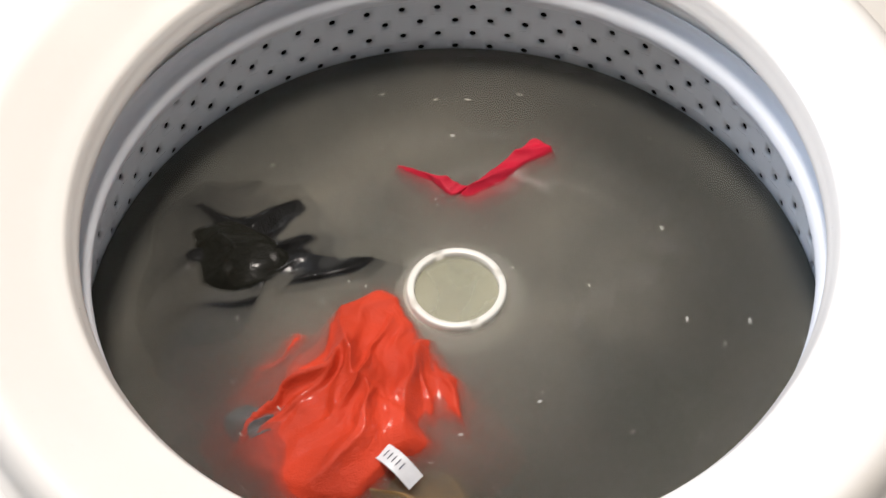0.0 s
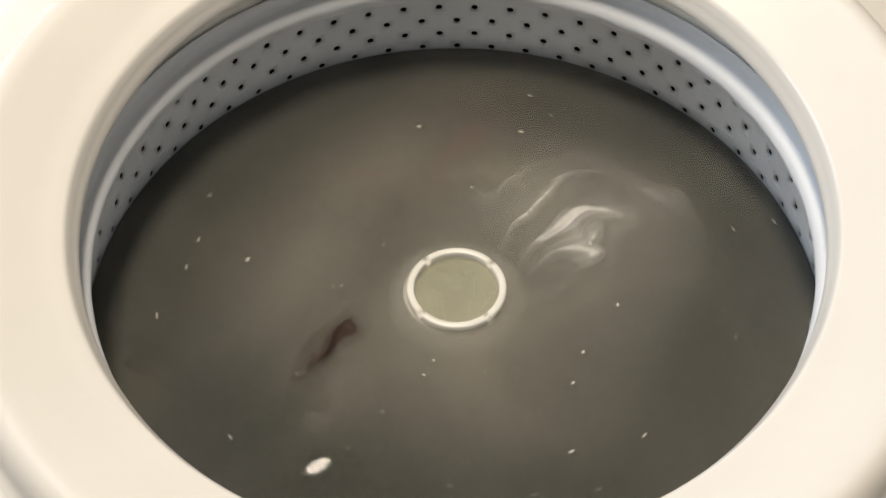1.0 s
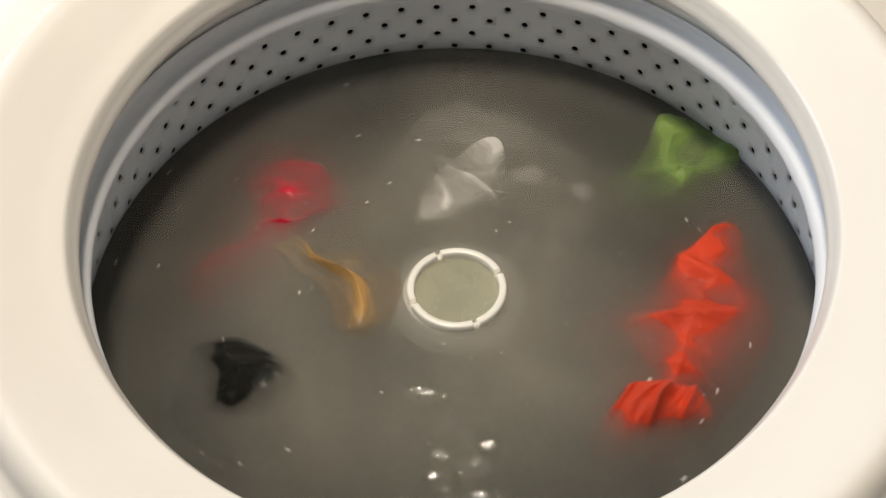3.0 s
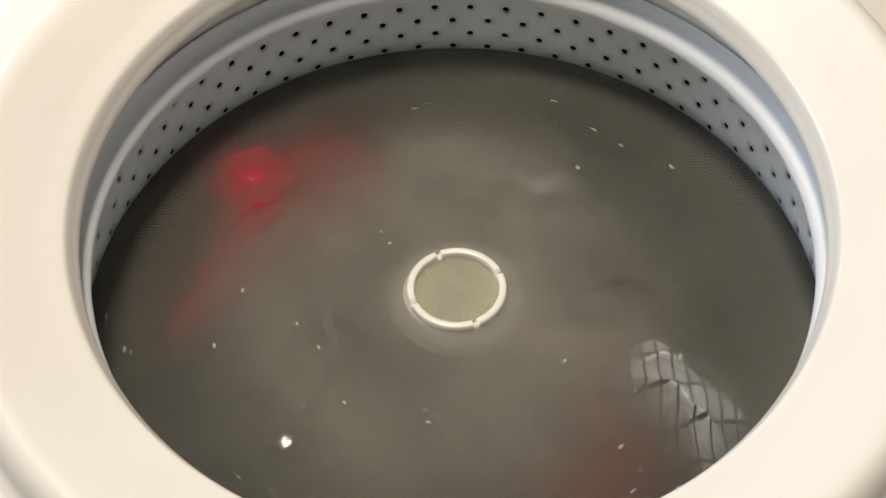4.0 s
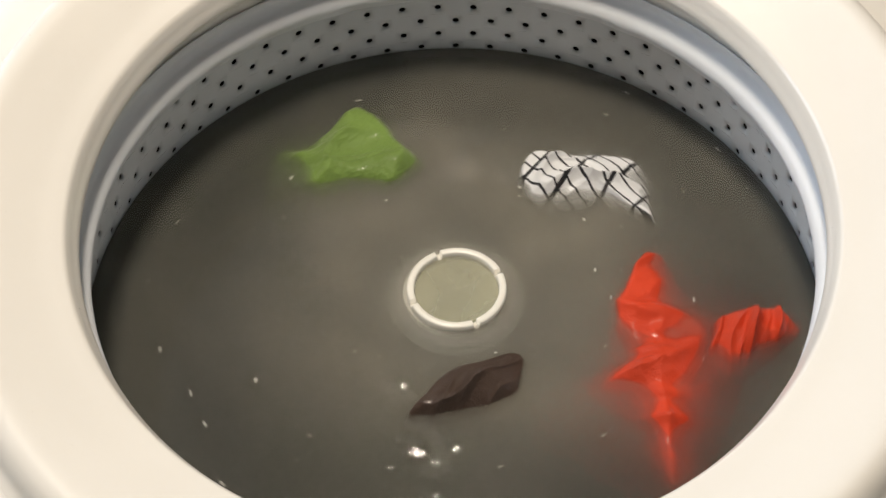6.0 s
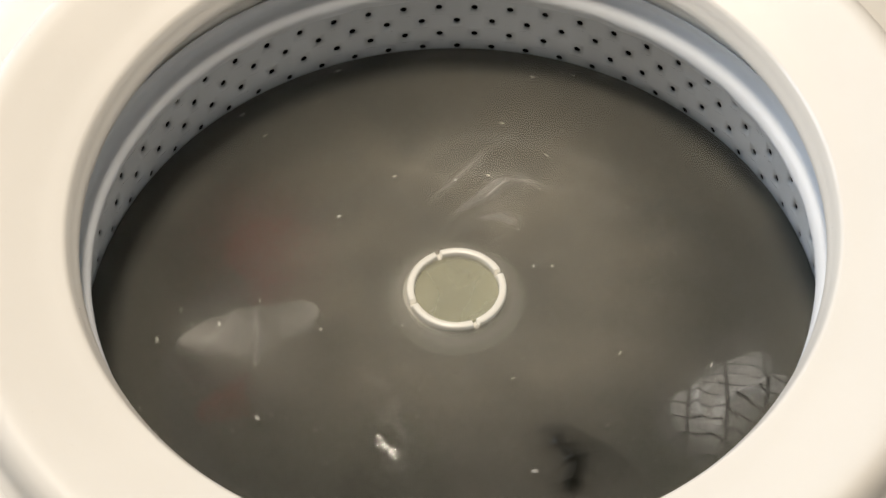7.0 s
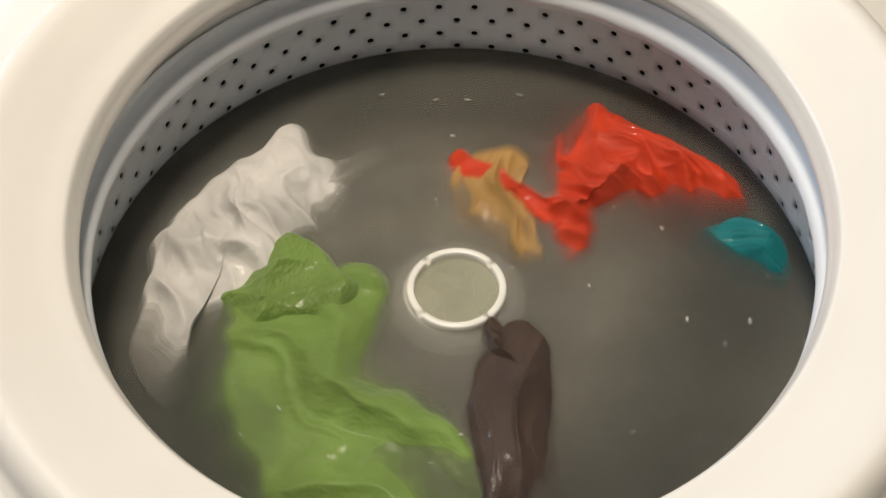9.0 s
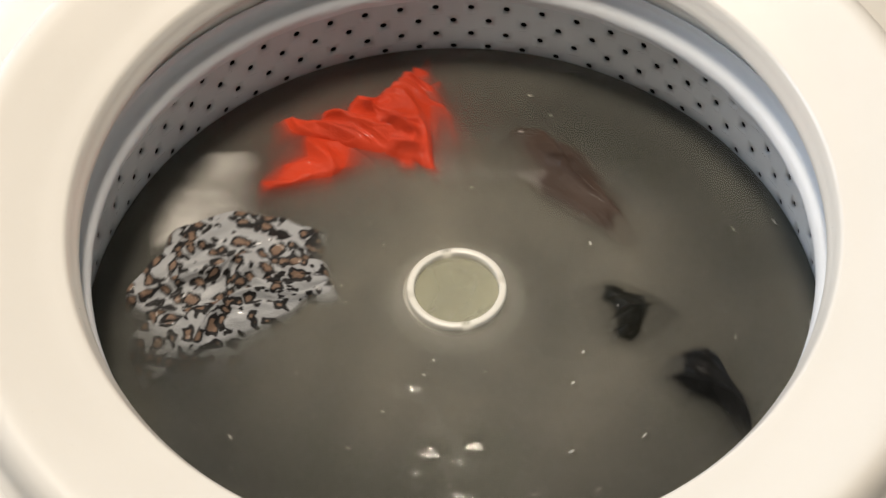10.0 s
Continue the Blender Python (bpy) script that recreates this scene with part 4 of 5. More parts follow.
    drift(olive_black_shirt_body, [
        (0.00, -92, -157, -125, 0, 0, 0),
        (1.18, -92, -157, -125, 0, 0, 0),
        (1.30, -92, -157, -1, 0, 0, 0),
        (1.40, -49, -154, 1, 0, 0, 0),
        (1.50, -53, -143, -1, 0, 0, 20),
        (1.60, -57, -120, 1, 0, 0, 60),
        (1.70, -26, -104, 1, 0, 0, 80),
        (1.80, 9, -101, 3, 0, 0, 60),
        (1.90, 24, -93, -1, 0, 0, 40),
        (2.00, 24, -76, -1, 0, 0, 0),
        (2.10, 32, -77, -6, 0, 0, -20),
        (2.20, 34, -109, -25, 0, 0, -20),
        (2.32, 34, -109, -125, 0, 0, -20),
        (3.25, -11, -135, -125, 0, 0, 20),
        (4.18, -55, -161, -125, 0, 0, 60),
        (4.30, -55, -161, -9, 0, 0, 60),
        (4.50, -18, -158, -7, 0, 0, 70),
        (4.60, 5, -161, -13, 0, 0, 80),
        (4.70, 15, -143, -7, 0, 0, 90),
        (4.80, -39, -146, -6, 0, 0, 90),
        (4.90, 183, -119, -13, 0, 0, 60),
        (5.00, 192, -70, -32, 0, 0, 60),
        (5.10, 153, -39, -11, 0, 0, 40),
        (5.20, 106, -25, -9, 0, 0, 20),
        (5.30, 105, 4, -11, 0, 0, 20),
        (5.40, 70, 14, -22, 0, 0, 20),
        (5.52, 70, 14, -125, 0, 0, 20),
        (6.13, -84, -131, -125, 0, 0, 80),
        (6.25, -84, -131, -17, 0, 0, 80),
        (6.50, -57, -124, -7, 0, 0, 90),
        (6.70, -36, -116, -9, 0, 0, 100),
        (6.80, -29, -108, -6, 0, 0, 100),
        (6.90, -57, -124, -16, 0, 0, 100),
        (7.02, -57, -124, -125, 0, 0, 100),
        (7.08, 191, -95, -125, 0, 0, 60),
        (7.20, 191, -95, -5, 0, 0, 60),
        (7.30, 176, -95, -1, 0, 0, 40),
        (7.40, 101, -102, -2, 0, 0, 30),
        (7.50, 119, -69, -5, 0, 0, 10),
        (7.60, 149, -39, -1, 0, 0, -10),
        (7.70, 134, -6, -5, 0, 0, -20),
        (7.80, 114, -16, -11, 0, 0, -20),
        (7.90, 135, -30, -5, 0, 0, -20),
        (8.00, 118, 18, -7, 0, 0, -40),
        (8.10, 86, 9, -16, 0, 0, -40),
        (8.22, 86, 9, -125, 0, 0, -40),
        (10.00, 86, 9, -125, 0, 0, -40)])
    drift(olive_black_shirt_sleeve, [
        (0.00, -155, 16, -2, 0, 0, 0),
        (0.10, -143, 22, -5, 0, 0, 10),
        (0.20, -137, 85, -5, 0, 0, 0),
        (0.30, -153, 42, -16, 0, 0, 0),
        (0.42, -153, 42, -125, 0, 0, 0),
        (0.58, -29, -139, -125, 0, 0, 0),
        (0.70, -29, -139, -7, 0, 0, 0),
        (0.80, -22, -116, -1, 0, 0, 0),
        (0.90, 10, -97, -6, 0, 0, 0),
        (1.00, -29, -124, -29, 0, 0, 0),
        (1.12, -29, -124, -125, 0, 0, 0),
        (1.38, -123, -149, -125, 0, 0, 0),
        (1.50, -123, -149, -5, 0, 0, 0),
        (1.60, -132, -130, -5, 0, 0, 0),
        (1.70, -85, -123, -1, 0, 0, 20),
        (1.80, 83, -110, -3, 0, 0, 50),
        (1.90, 73, -102, -1, 0, 0, 60),
        (2.00, 55, -109, -11, 0, 0, 60),
        (2.10, -1, -132, -18, 0, 0, 60),
        (2.20, -155, -2, -20, 0, 0, 0),
        (2.30, -183, -2, -16, 0, 0, 0),
        (2.50, -167, -30, -13, 0, 0, 0),
        (2.60, -181, -39, -22, 0, 0, 0),
        (3.00, -142, -79, -9, 0, 0, 0),
        (3.40, -104, -104, -6, 0, 0, 0),
        (3.75, -86, -108, -11, 0, 0, 0),
        (3.80, -72, -108, -7, 0, 0, 0),
        (3.90, -57, -116, -20, 0, 0, 0),
        (4.02, -57, -116, -125, 0, 0, 0),
        (4.78, 137, -43, -125, 0, 0, 0),
        (4.90, 137, -43, -11, 0, 0, 0),
        (5.00, 117, -43, -5, 0, 0, -10),
        (5.10, 183, -39, -6, 0, 0, 0),
        (5.20, 98, -29, -7, 0, 0, -20),
        (5.30, 115, -43, -13, 0, 0, 0),
        (5.42, 115, -43, -125, 0, 0, 0),
        (6.88, 70, -144, -125, 0, 0, 0),
        (7.00, 70, -144, -13, 0, 0, 0),
        (7.20, 182, -103, -1, 0, 0, 0),
        (7.40, 129, -102, -5, 0, 0, 0),
        (7.50, 153, -86, 1, 0, 0, 0),
        (7.60, 140, -48, 3, 0, 0, 30),
        (7.70, 168, -16, -6, 0, 0, 60),
        (7.80, 131, -6, -7, 0, 0, 75),
        (7.90, 151, 91, -16, 0, 0, 40),
        (8.00, 174, 53, -10, 0, 0, 30),
        (8.10, 137, 43, -11, 0, 0, 30),
        (8.22, 137, 43, -125, 0, 0, 30),
        (8.28, -29, -154, -125, 0, 0, 0),
        (8.40, -29, -154, -1, 0, 0, 0),
        (8.50, -35, -150, -1, 0, 0, 20),
        (8.62, -35, -150, -125, 0, 0, 20),
        (9.48, 124, 3, -125, 0, 0, 0),
        (9.60, 124, 3, -10, 0, 0, 0),
        (9.70, 141, 13, -3, 0, 0, 0),
        (9.80, 110, -16, -3, 0, 0, 0),
        (9.90, 132, -25, -13, 0, 0, 0),
        (10.00, 116, -34, -11, 0, 0, 0)])
    drift(black_jacket_body, [
        (0.00, -180, 8, -60, 0, 0, 20),
        (0.10, -166, 17, -60, 0, 0, 20),
        (0.20, -158, 17, -60, 0, 0, 20),
        (0.32, -158, 17, -125, 0, 0, 20),
        (7.58, 84, -173, -125, 0, 0, 10),
        (7.70, 84, -173, -6, 0, 0, 10),
        (7.80, 94, -169, -1, 0, 0, 10),
        (7.90, 82, -155, -1, 0, 0, 10),
        (8.00, 103, -144, -1, 0, 0, 25),
        (8.10, 85, -129, -1, 0, 0, 20),
        (8.20, 91, -94, -1, 0, 0, 0),
        (8.30, 52, -101, -1, 0, 0, -10),
        (8.40, 34, -101, -6, 0, 0, -30),
        (8.50, 19, -147, -53, 0, 0, -40),
        (8.62, 19, -147, -125, 0, 0, -40),
        (10.00, 19, -147, -125, 0, 0, -40)])
    drift(black_jacket_sleeve, [
        (0.00, -24, -98, -125, 0, 0, 0),
        (0.06, -24, -98, -125, 0, 0, 0),
        (0.18, -24, -98, 1, 0, 0, 0),
        (0.30, -41, -67, 5, 0, 0, 0),
        (0.40, -40, -100, -22, 0, 0, 0),
        (0.52, -40, -100, -125, 0, 0, 0),
        (0.88, -213, -48, -125, 0, 0, 0),
        (1.00, -213, -48, -29, 0, 0, 0),
        (2.00, -190, 48, -22, 0, 0, 0),
        (2.10, -193, 43, -9, 0, 0, 0),
        (2.20, -201, 38, -11, 0, 0, 0),
        (2.30, -202, 48, -9, 0, 0, 0),
        (2.40, -161, 43, -7, 0, 0, 0),
        (2.50, -137, 42, -11, 0, 0, 0),
        (2.60, -150, 17, -29, 0, 0, 0),
        (2.72, -150, 17, -125, 0, 0, 0),
        (3.68, -81, 47, -125, 0, 0, 0),
        (3.80, -81, 47, -20, 0, 0, 0),
        (3.95, 102, 18, -22, 0, 0, 0),
        (4.10, 116, 3, -22, 0, 0, 0),
        (4.22, 116, 3, -125, 0, 0, 0),
        (5.33, -123, -153, -125, 0, 0, 0),
        (5.45, -123, -153, -7, 0, 0, 0),
        (5.50, -108, -138, -8, 0, 0, 10),
        (5.62, -108, -138, -125, 0, 0, 10),
        (7.78, 67, -136, -125, 0, 0, 60),
        (7.90, 67, -136, 1, 0, 0, 60),
        (8.00, 100, -82, 3, 0, 0, 50),
        (8.10, 42, -77, 1, 0, 0, 20),
        (8.20, 38, -66, 1, 0, 0, 0),
        (8.30, 28, -77, -3, 0, 0, 0),
        (8.40, 27, -109, -1, 0, 0, -60),
        (8.50, -52, -146, -7, 0, 0, -60),
        (8.55, 15, -132, -5, 0, 0, 0),
        (8.60, 82, -118, -6, 0, 0, 60),
        (8.65, -4, -124, -125, 0, 0, 40),
        (8.70, -91, -131, -1, 0, 0, 20),
        (8.82, -91, -131, -125, 0, 0, 20),
        (9.13, 167, -44, -125, 0, 0, -20),
        (9.25, 167, -44, -13, 0, 0, -20),
        (9.35, 168, -35, -9, 0, 0, -20),
        (9.48, 143, -25, -43, 0, 0, 0),
        (9.60, 108, -6, -13, 0, 0, 0),
        (9.70, 167, 3, -5, 0, 0, 0),
        (9.80, 121, -25, -9, 0, 0, 0),
        (9.90, 158, -52, -16, 0, 0, -20),
        (10.00, 161, -82, -8, 0, 0, -35)])
    drift(khaki_trousers_seat, [
        (0.00, 205, -95, -125, 0, 0, 0),
        (4.03, 205, -95, -125, 0, 0, 0),
        (4.15, 205, -95, -7, 0, 0, 0),
        (4.30, 211, -83, -5, 0, 0, 0),
        (4.40, 189, -83, -3, 0, 0, 0),
        (4.50, 165, -78, -1, 0, 0, 0),
        (4.60, 141, -70, -1, 0, 0, -20),
        (4.70, 142, -65, -1, 0, 0, -50),
        (4.80, 103, -47, -1, 0, 0, -60),
        (4.90, 96, -43, -3, 0, 0, -65),
        (5.00, 129, 8, -5, 0, 0, -90),
        (5.10, 74, 14, -11, 0, 0, -100),
        (5.20, 78, 14, -26, 0, 0, -100),
        (5.25, 123, -24, -125, 0, 0, -80),
        (5.30, 168, -61, -22, 0, 0, -60),
        (5.40, 140, -52, -10, 0, 0, -50),
        (5.50, 130, -39, -11, 0, 0, -40),
        (5.60, 99, -15, -29, 0, 0, -40),
        (5.72, 99, -15, -125, 0, 0, -40),
        (5.98, 145, -16, -125, 0, 0, 10),
        (6.10, 145, -16, -25, 0, 0, 10),
        (6.40, 134, 18, -8, 0, 0, 20),
        (6.75, 114, 59, -9, 0, 0, 30),
        (6.90, 105, 44, -14, 0, 0, 40),
        (7.00, 105, 44, -53, 0, 0, 40),
        (7.12, 105, 44, -125, 0, 0, 40),
        (7.85, 96, 88, -125, 0, 0, 95),
        (8.58, 87, 133, -125, 0, 0, 150),
        (8.70, 87, 133, -14, 0, 0, 150),
        (8.80, 68, 98, -4, 0, 0, 160),
        (8.90, 56, 104, -4, 0, 0, 150),
        (9.00, 43, 110, -29, 0, 0, 140),
        (9.12, 43, 110, -125, 0, 0, 140),
        (10.00, 43, 110, -125, 0, 0, 140)])
    drift(khaki_trousers_leg, [
        (0.00, -39, -150, -17, 0, 0, 20),
        (0.10, -39, -150, -7, 0, 0, 20),
        (0.20, -39, -139, -1, 0, 0, 20),
        (0.30, -43, -131, 1, 0, 0, 15),
        (0.40, -40, -124, -1, 0, 0, 5),
        (0.50, -44, -123, -1, 0, 0, 0),
        (0.60, -39, -131, -16, 0, 0, 0),
        (0.72, -39, -131, -125, 0, 0, 0),
        (2.83, -79, 21, -125, 0, 0, 0),
        (2.95, -79, 21, -18, 0, 0, 0),
        (3.20, -69, -22, -6, 0, 0, 10),
        (3.45, -56, -50, -9, 0, 0, 20),
        (3.60, -52, -58, -25, 0, 0, 20),
        (3.72, -52, -58, -125, 0, 0, 20),
        (7.78, -111, 27, -125, 0, 0, 0),
        (7.90, -111, 27, -20, 0, 0, 0),
        (8.00, -101, 21, -13, 0, 0, 0),
        (8.12, -101, 21, -125, 0, 0, 0),
        (8.38, 11, 80, -125, 0, 0, 50),
        (8.63, 122, 138, -125, 0, 0, 100),
        (8.75, 122, 138, -5, 0, 0, 100),
        (8.80, 102, 154, -3, 0, 0, 100),
        (8.90, 114, 145, 1, 0, 0, 100),
        (9.00, 36, 82, -4, 0, 0, 150),
        (9.10, 33, 66, -26, 0, 0, 150),
        (9.22, -34, -17, -125, 0, 0, 75),
        (9.35, -101, -100, -22, 0, 0, 0),
        (9.50, -115, -99, -25, 0, 0, 0),
        (9.62, -115, -99, -125, 0, 0, 0),
        (10.00, -115, -99, -125, 0, 0, 0)])
    drift(brown_trousers_seat, [
        (0.00, -222, 1, -125, 0, 0, 0),
        (0.28, -222, 1, -125, 0, 0, 0),
        (0.40, -222, 1, -16, 0, 0, 0),
        (0.50, -205, 6, -3, 0, 0, 0),
        (0.60, -180, 5, -1, 0, 0, -10),
        (0.70, -153, 7, -1, 0, 0, -15),
        (0.80, -142, -21, -1, 0, 0, 10),
        (0.90, -125, -35, -1, 0, 0, 40),
        (1.00, -79, -40, -11, 0, 0, 60),
        (1.10, -76, -40, -29, 0, 0, 60),
        (1.22, -76, -40, -125, 0, 0, 60),
        (1.78, -84, -22, -125, 0, 0, 0),
        (1.90, -84, -22, -36, 0, 0, 0),
        (2.02, -84, -22, -125, 0, 0, 0),
        (3.93, 33, -140, -125, 0, 0, 0),
        (4.05, 33, -140, -7, 0, 0, 0),
        (4.15, 25, -147, -11, 0, 0, 0),
        (4.27, 25, -147, -125, 0, 0, 0),
        (5.28, 5, -158, -125, 0, 0, 0),
        (5.40, 5, -158, -5, 0, 0, 0),
        (5.50, 29, -151, 1, 0, 0, -10),
        (5.60, 23, -128, 1, 0, 0, 20),
        (5.70, 24, -101, 1, 0, 0, 20),
        (5.95, 17, -81, 0, 0, 0, 30),
        (6.20, -1, -76, -6, 0, 0, 40),
        (6.40, -15, -84, -25, 0, 0, 40),
        (6.52, -15, -84, -125, 0, 0, 40),
        (8.58, 5, -143, -125, 0, 0, 80),
        (8.70, 5, -143, -5, 0, 0, 80),
        (8.80, 9, -113, 3, 0, 0, 70),
        (8.90, 6, -97, 3, 0, 0, 60),
        (8.95, 21, -78, -2, 0, 0, 0),
        (9.00, 36, -60, -6, 0, 0, -60),
        (9.10, 42, -85, -22, 0, 0, -60),
        (9.22, 42, -85, -125, 0, 0, -60),
        (9.78, 129, 115, -125, 0, 0, -45),
        (9.90, 129, 115, -9, 0, 0, -45),
        (10.00, 86, 115, -6, 0, 0, -45)])
    drift(brown_trousers_leg, [
        (0.00, 8, -161, -125, 0, 0, 10),
        (8.58, 8, -161, -125, 0, 0, 10),
        (8.70, 8, -161, -6, 0, 0, 10),
        (8.80, 9, -124, 1, 0, 0, 10),
        (8.90, 9, -121, 2, 0, 0, 10),
        (9.00, 40, -94, -1, 0, 0, 0),
        (9.10, 34, -109, -22, 0, 0, 0),
        (9.20, 27, -109, -36, 0, 0, 0),
        (9.32, 27, -109, -125, 0, 0, 0),
        (9.68, 111, 109, -125, 0, 0, 35),
        (9.80, 111, 109, -20, 0, 0, 35),
        (9.90, 102, 104, -13, 0, 0, 38),
        (10.00, 89, 104, -8, 0, 0, 42)])
    drift(white_shirt_body, [
        (0.00, -103, 136, -125, 0, 0, -30),
        (8.48, -103, 136, -125, 0, 0, -30),
        (8.60, -103, 136, -25, 0, 0, -30),
        (8.70, -119, 113, -17, 0, 0, -20),
        (8.80, -140, 74, -7, 0, 0, -10),
        (8.90, -147, 58, -2, 0, 0, -4),
        (9.00, -150, 53, -1, 0, 0, 0),
        (9.10, -129, 47, -3, 0, 0, -10),
        (9.20, -112, 42, -5, 0, 0, -20),
        (9.30, -113, 47, -14, 0, 0, -30),
        (9.40, -114, 58, -18, 0, 0, -40),
        (9.50, -103, 71, -22, 0, 0, -62),
        (9.60, -98, 63, -24, 0, 0, -66),
        (9.70, -106, 63, -24, 0, 0, -66),
        (9.80, -107, 79, -26, 0, 0, -66),
        (9.90, -115, 68, -22, 0, 0, -66),
        (9.98, -115, 68, -63, 0, 0, -66),
        (10.00, -115, 68, -63, 0, 0, -66)])
    drift(white_shirt_tail, [
        (0.00, 19, 146, -125, 0, 0, 0),
        (0.28, 19, 146, -125, 0, 0, 0),
        (0.40, 19, 146, -22, 0, 0, 0),
        (0.50, 17, 152, -13, 0, 0, -40),
        (0.60, 68, 93, -6, 0, 0, 20),
        (0.70, 83, 76, -16, 0, 0, 40),
        (0.80, 107, 70, -7, 0, 0, 40),
        (0.90, 99, 70, -7, 0, 0, 40),
        (1.00, 107, 70, -22, 0, 0, 30),
        (1.10, 105, 87, -10, 0, 0, 60),
        (1.20, 107, 65, -26, 0, 0, 60),
        (1.32, 107, 65, -125, 0, 0, 60),
        (1.73, -43, 160, -125, 0, 0, 0),
        (1.85, -43, 160, -22, 0, 0, 0),
        (2.00, 11, 72, -24, 0, 0, 0),
        (2.10, 67, 87, -25, 0, 0, 0),
        (2.20, 35, 105, -20, 0, 0, 0),
        (2.30, 22, 122, -16, 0, 0, 0),
        (2.40, 14, 128, -14, 0, 0, 30),
        (2.50, 27, 125, -11, 0, 0, 60),
        (2.60, 77, 44, -11, 0, 0, 60),
        (2.70, 62, 71, -18, 0, 0, 60),
        (3.00, 26, 93, -7, 0, 0, 50),
        (3.35, -16, 117, -9, 0, 0, 45),
        (3.75, -12, 105, -16, 0, 0, 40),
        (3.90, 13, 66, -18, 0, 0, 40),
        (4.10, 26, 105, -22, 0, 0, 40),
        (4.20, 5, 105, -6, 0, 0, 0),
        (4.30, 1, 88, -24, 0, 0, 0),
        (4.40, -78, 160, -18, 0, 0, 0),
        (4.50, -57, 113, -1, 0, 0, 0),
        (4.60, -50, 100, -22, 0, 0, 0),
        (4.72, -50, 100, -125, 0, 0, 0),
        (4.78, -43, 172, -125, 0, 0, 30),
        (4.90, -43, 172, -16, 0, 0, 30),
        (5.00, -47, 160, -4, 0, 0, 50),
        (5.10, -77, 142, -7, 0, 0, 60),
        (5.20, -118, 102, -17, 0, 0, 60),
        (5.40, -123, 68, -21, 0, 0, 60),
        (5.52, -123, 68, -125, 0, 0, 60),
        (6.08, -138, 58, -125, 0, 0, 0),
        (6.20, -138, 58, -20, 0, 0, 0),
        (6.45, -158, 22, -6, 0, 0, -10),
        (6.70, -153, -21, -5, 0, 0, -20),
        (6.80, -165, -16, 1, 0, 0, -20),
        (6.90, -121, -35, 1, 0, 0, 0),
        (7.00, -131, -44, -13, 0, 0, 10),
        (7.10, -121, -40, -22, 0, 0, 0),
        (7.20, -59, 124, -16, 0, 0, 0),
        (7.30, -29, 129, -7, 0, 0, 0),
        (7.45, -42, 112, -25, 0, 0, 0),
        (7.57, -42, 112, -125, 0, 0, 0),
        (7.73, -130, 17, -125, 0, 0, 0),
        (7.85, -130, 17, -21, 0, 0, 0),
        (8.10, -42, 129, -22, 0, 0, 0),
        (8.25, -16, 129, -21, 0, 0, 0),
        (8.40, -105, -49, -16, 0, 0, 60),
        (8.50, -96, -62, -16, 0, 0, 70),
        (8.60, 13, 105, -10, 0, 0, 0),
        (8.70, -25, 117, -11, 0, 0, 0),
        (8.80, -41, 95, -6, 0, 0, 10),
        (8.90, -58, 84, -14, 0, 0, 10),
        (9.00, -66, 89, -25, 0, 0, 10),
        (9.07, -34, -29, -125, 0, 0, 5),
        (9.15, -2, -147, -13, 0, 0, 0),
        (9.30, 19, -132, -6, 0, 0, 0),
        (9.40, 27, -101, -7, 0, 0, 0),
        (9.50, -133, 128, -7, 0, 0, 70),
        (9.70, -149, 7, -16, 0, 0, 60),
        (9.80, -99, 79, -5, 0, 0, 0),
        (9.90, -82, 79, -6, 0, 0, 0),
        (10.00, -166, 80, -6, 0, 0, 60)])
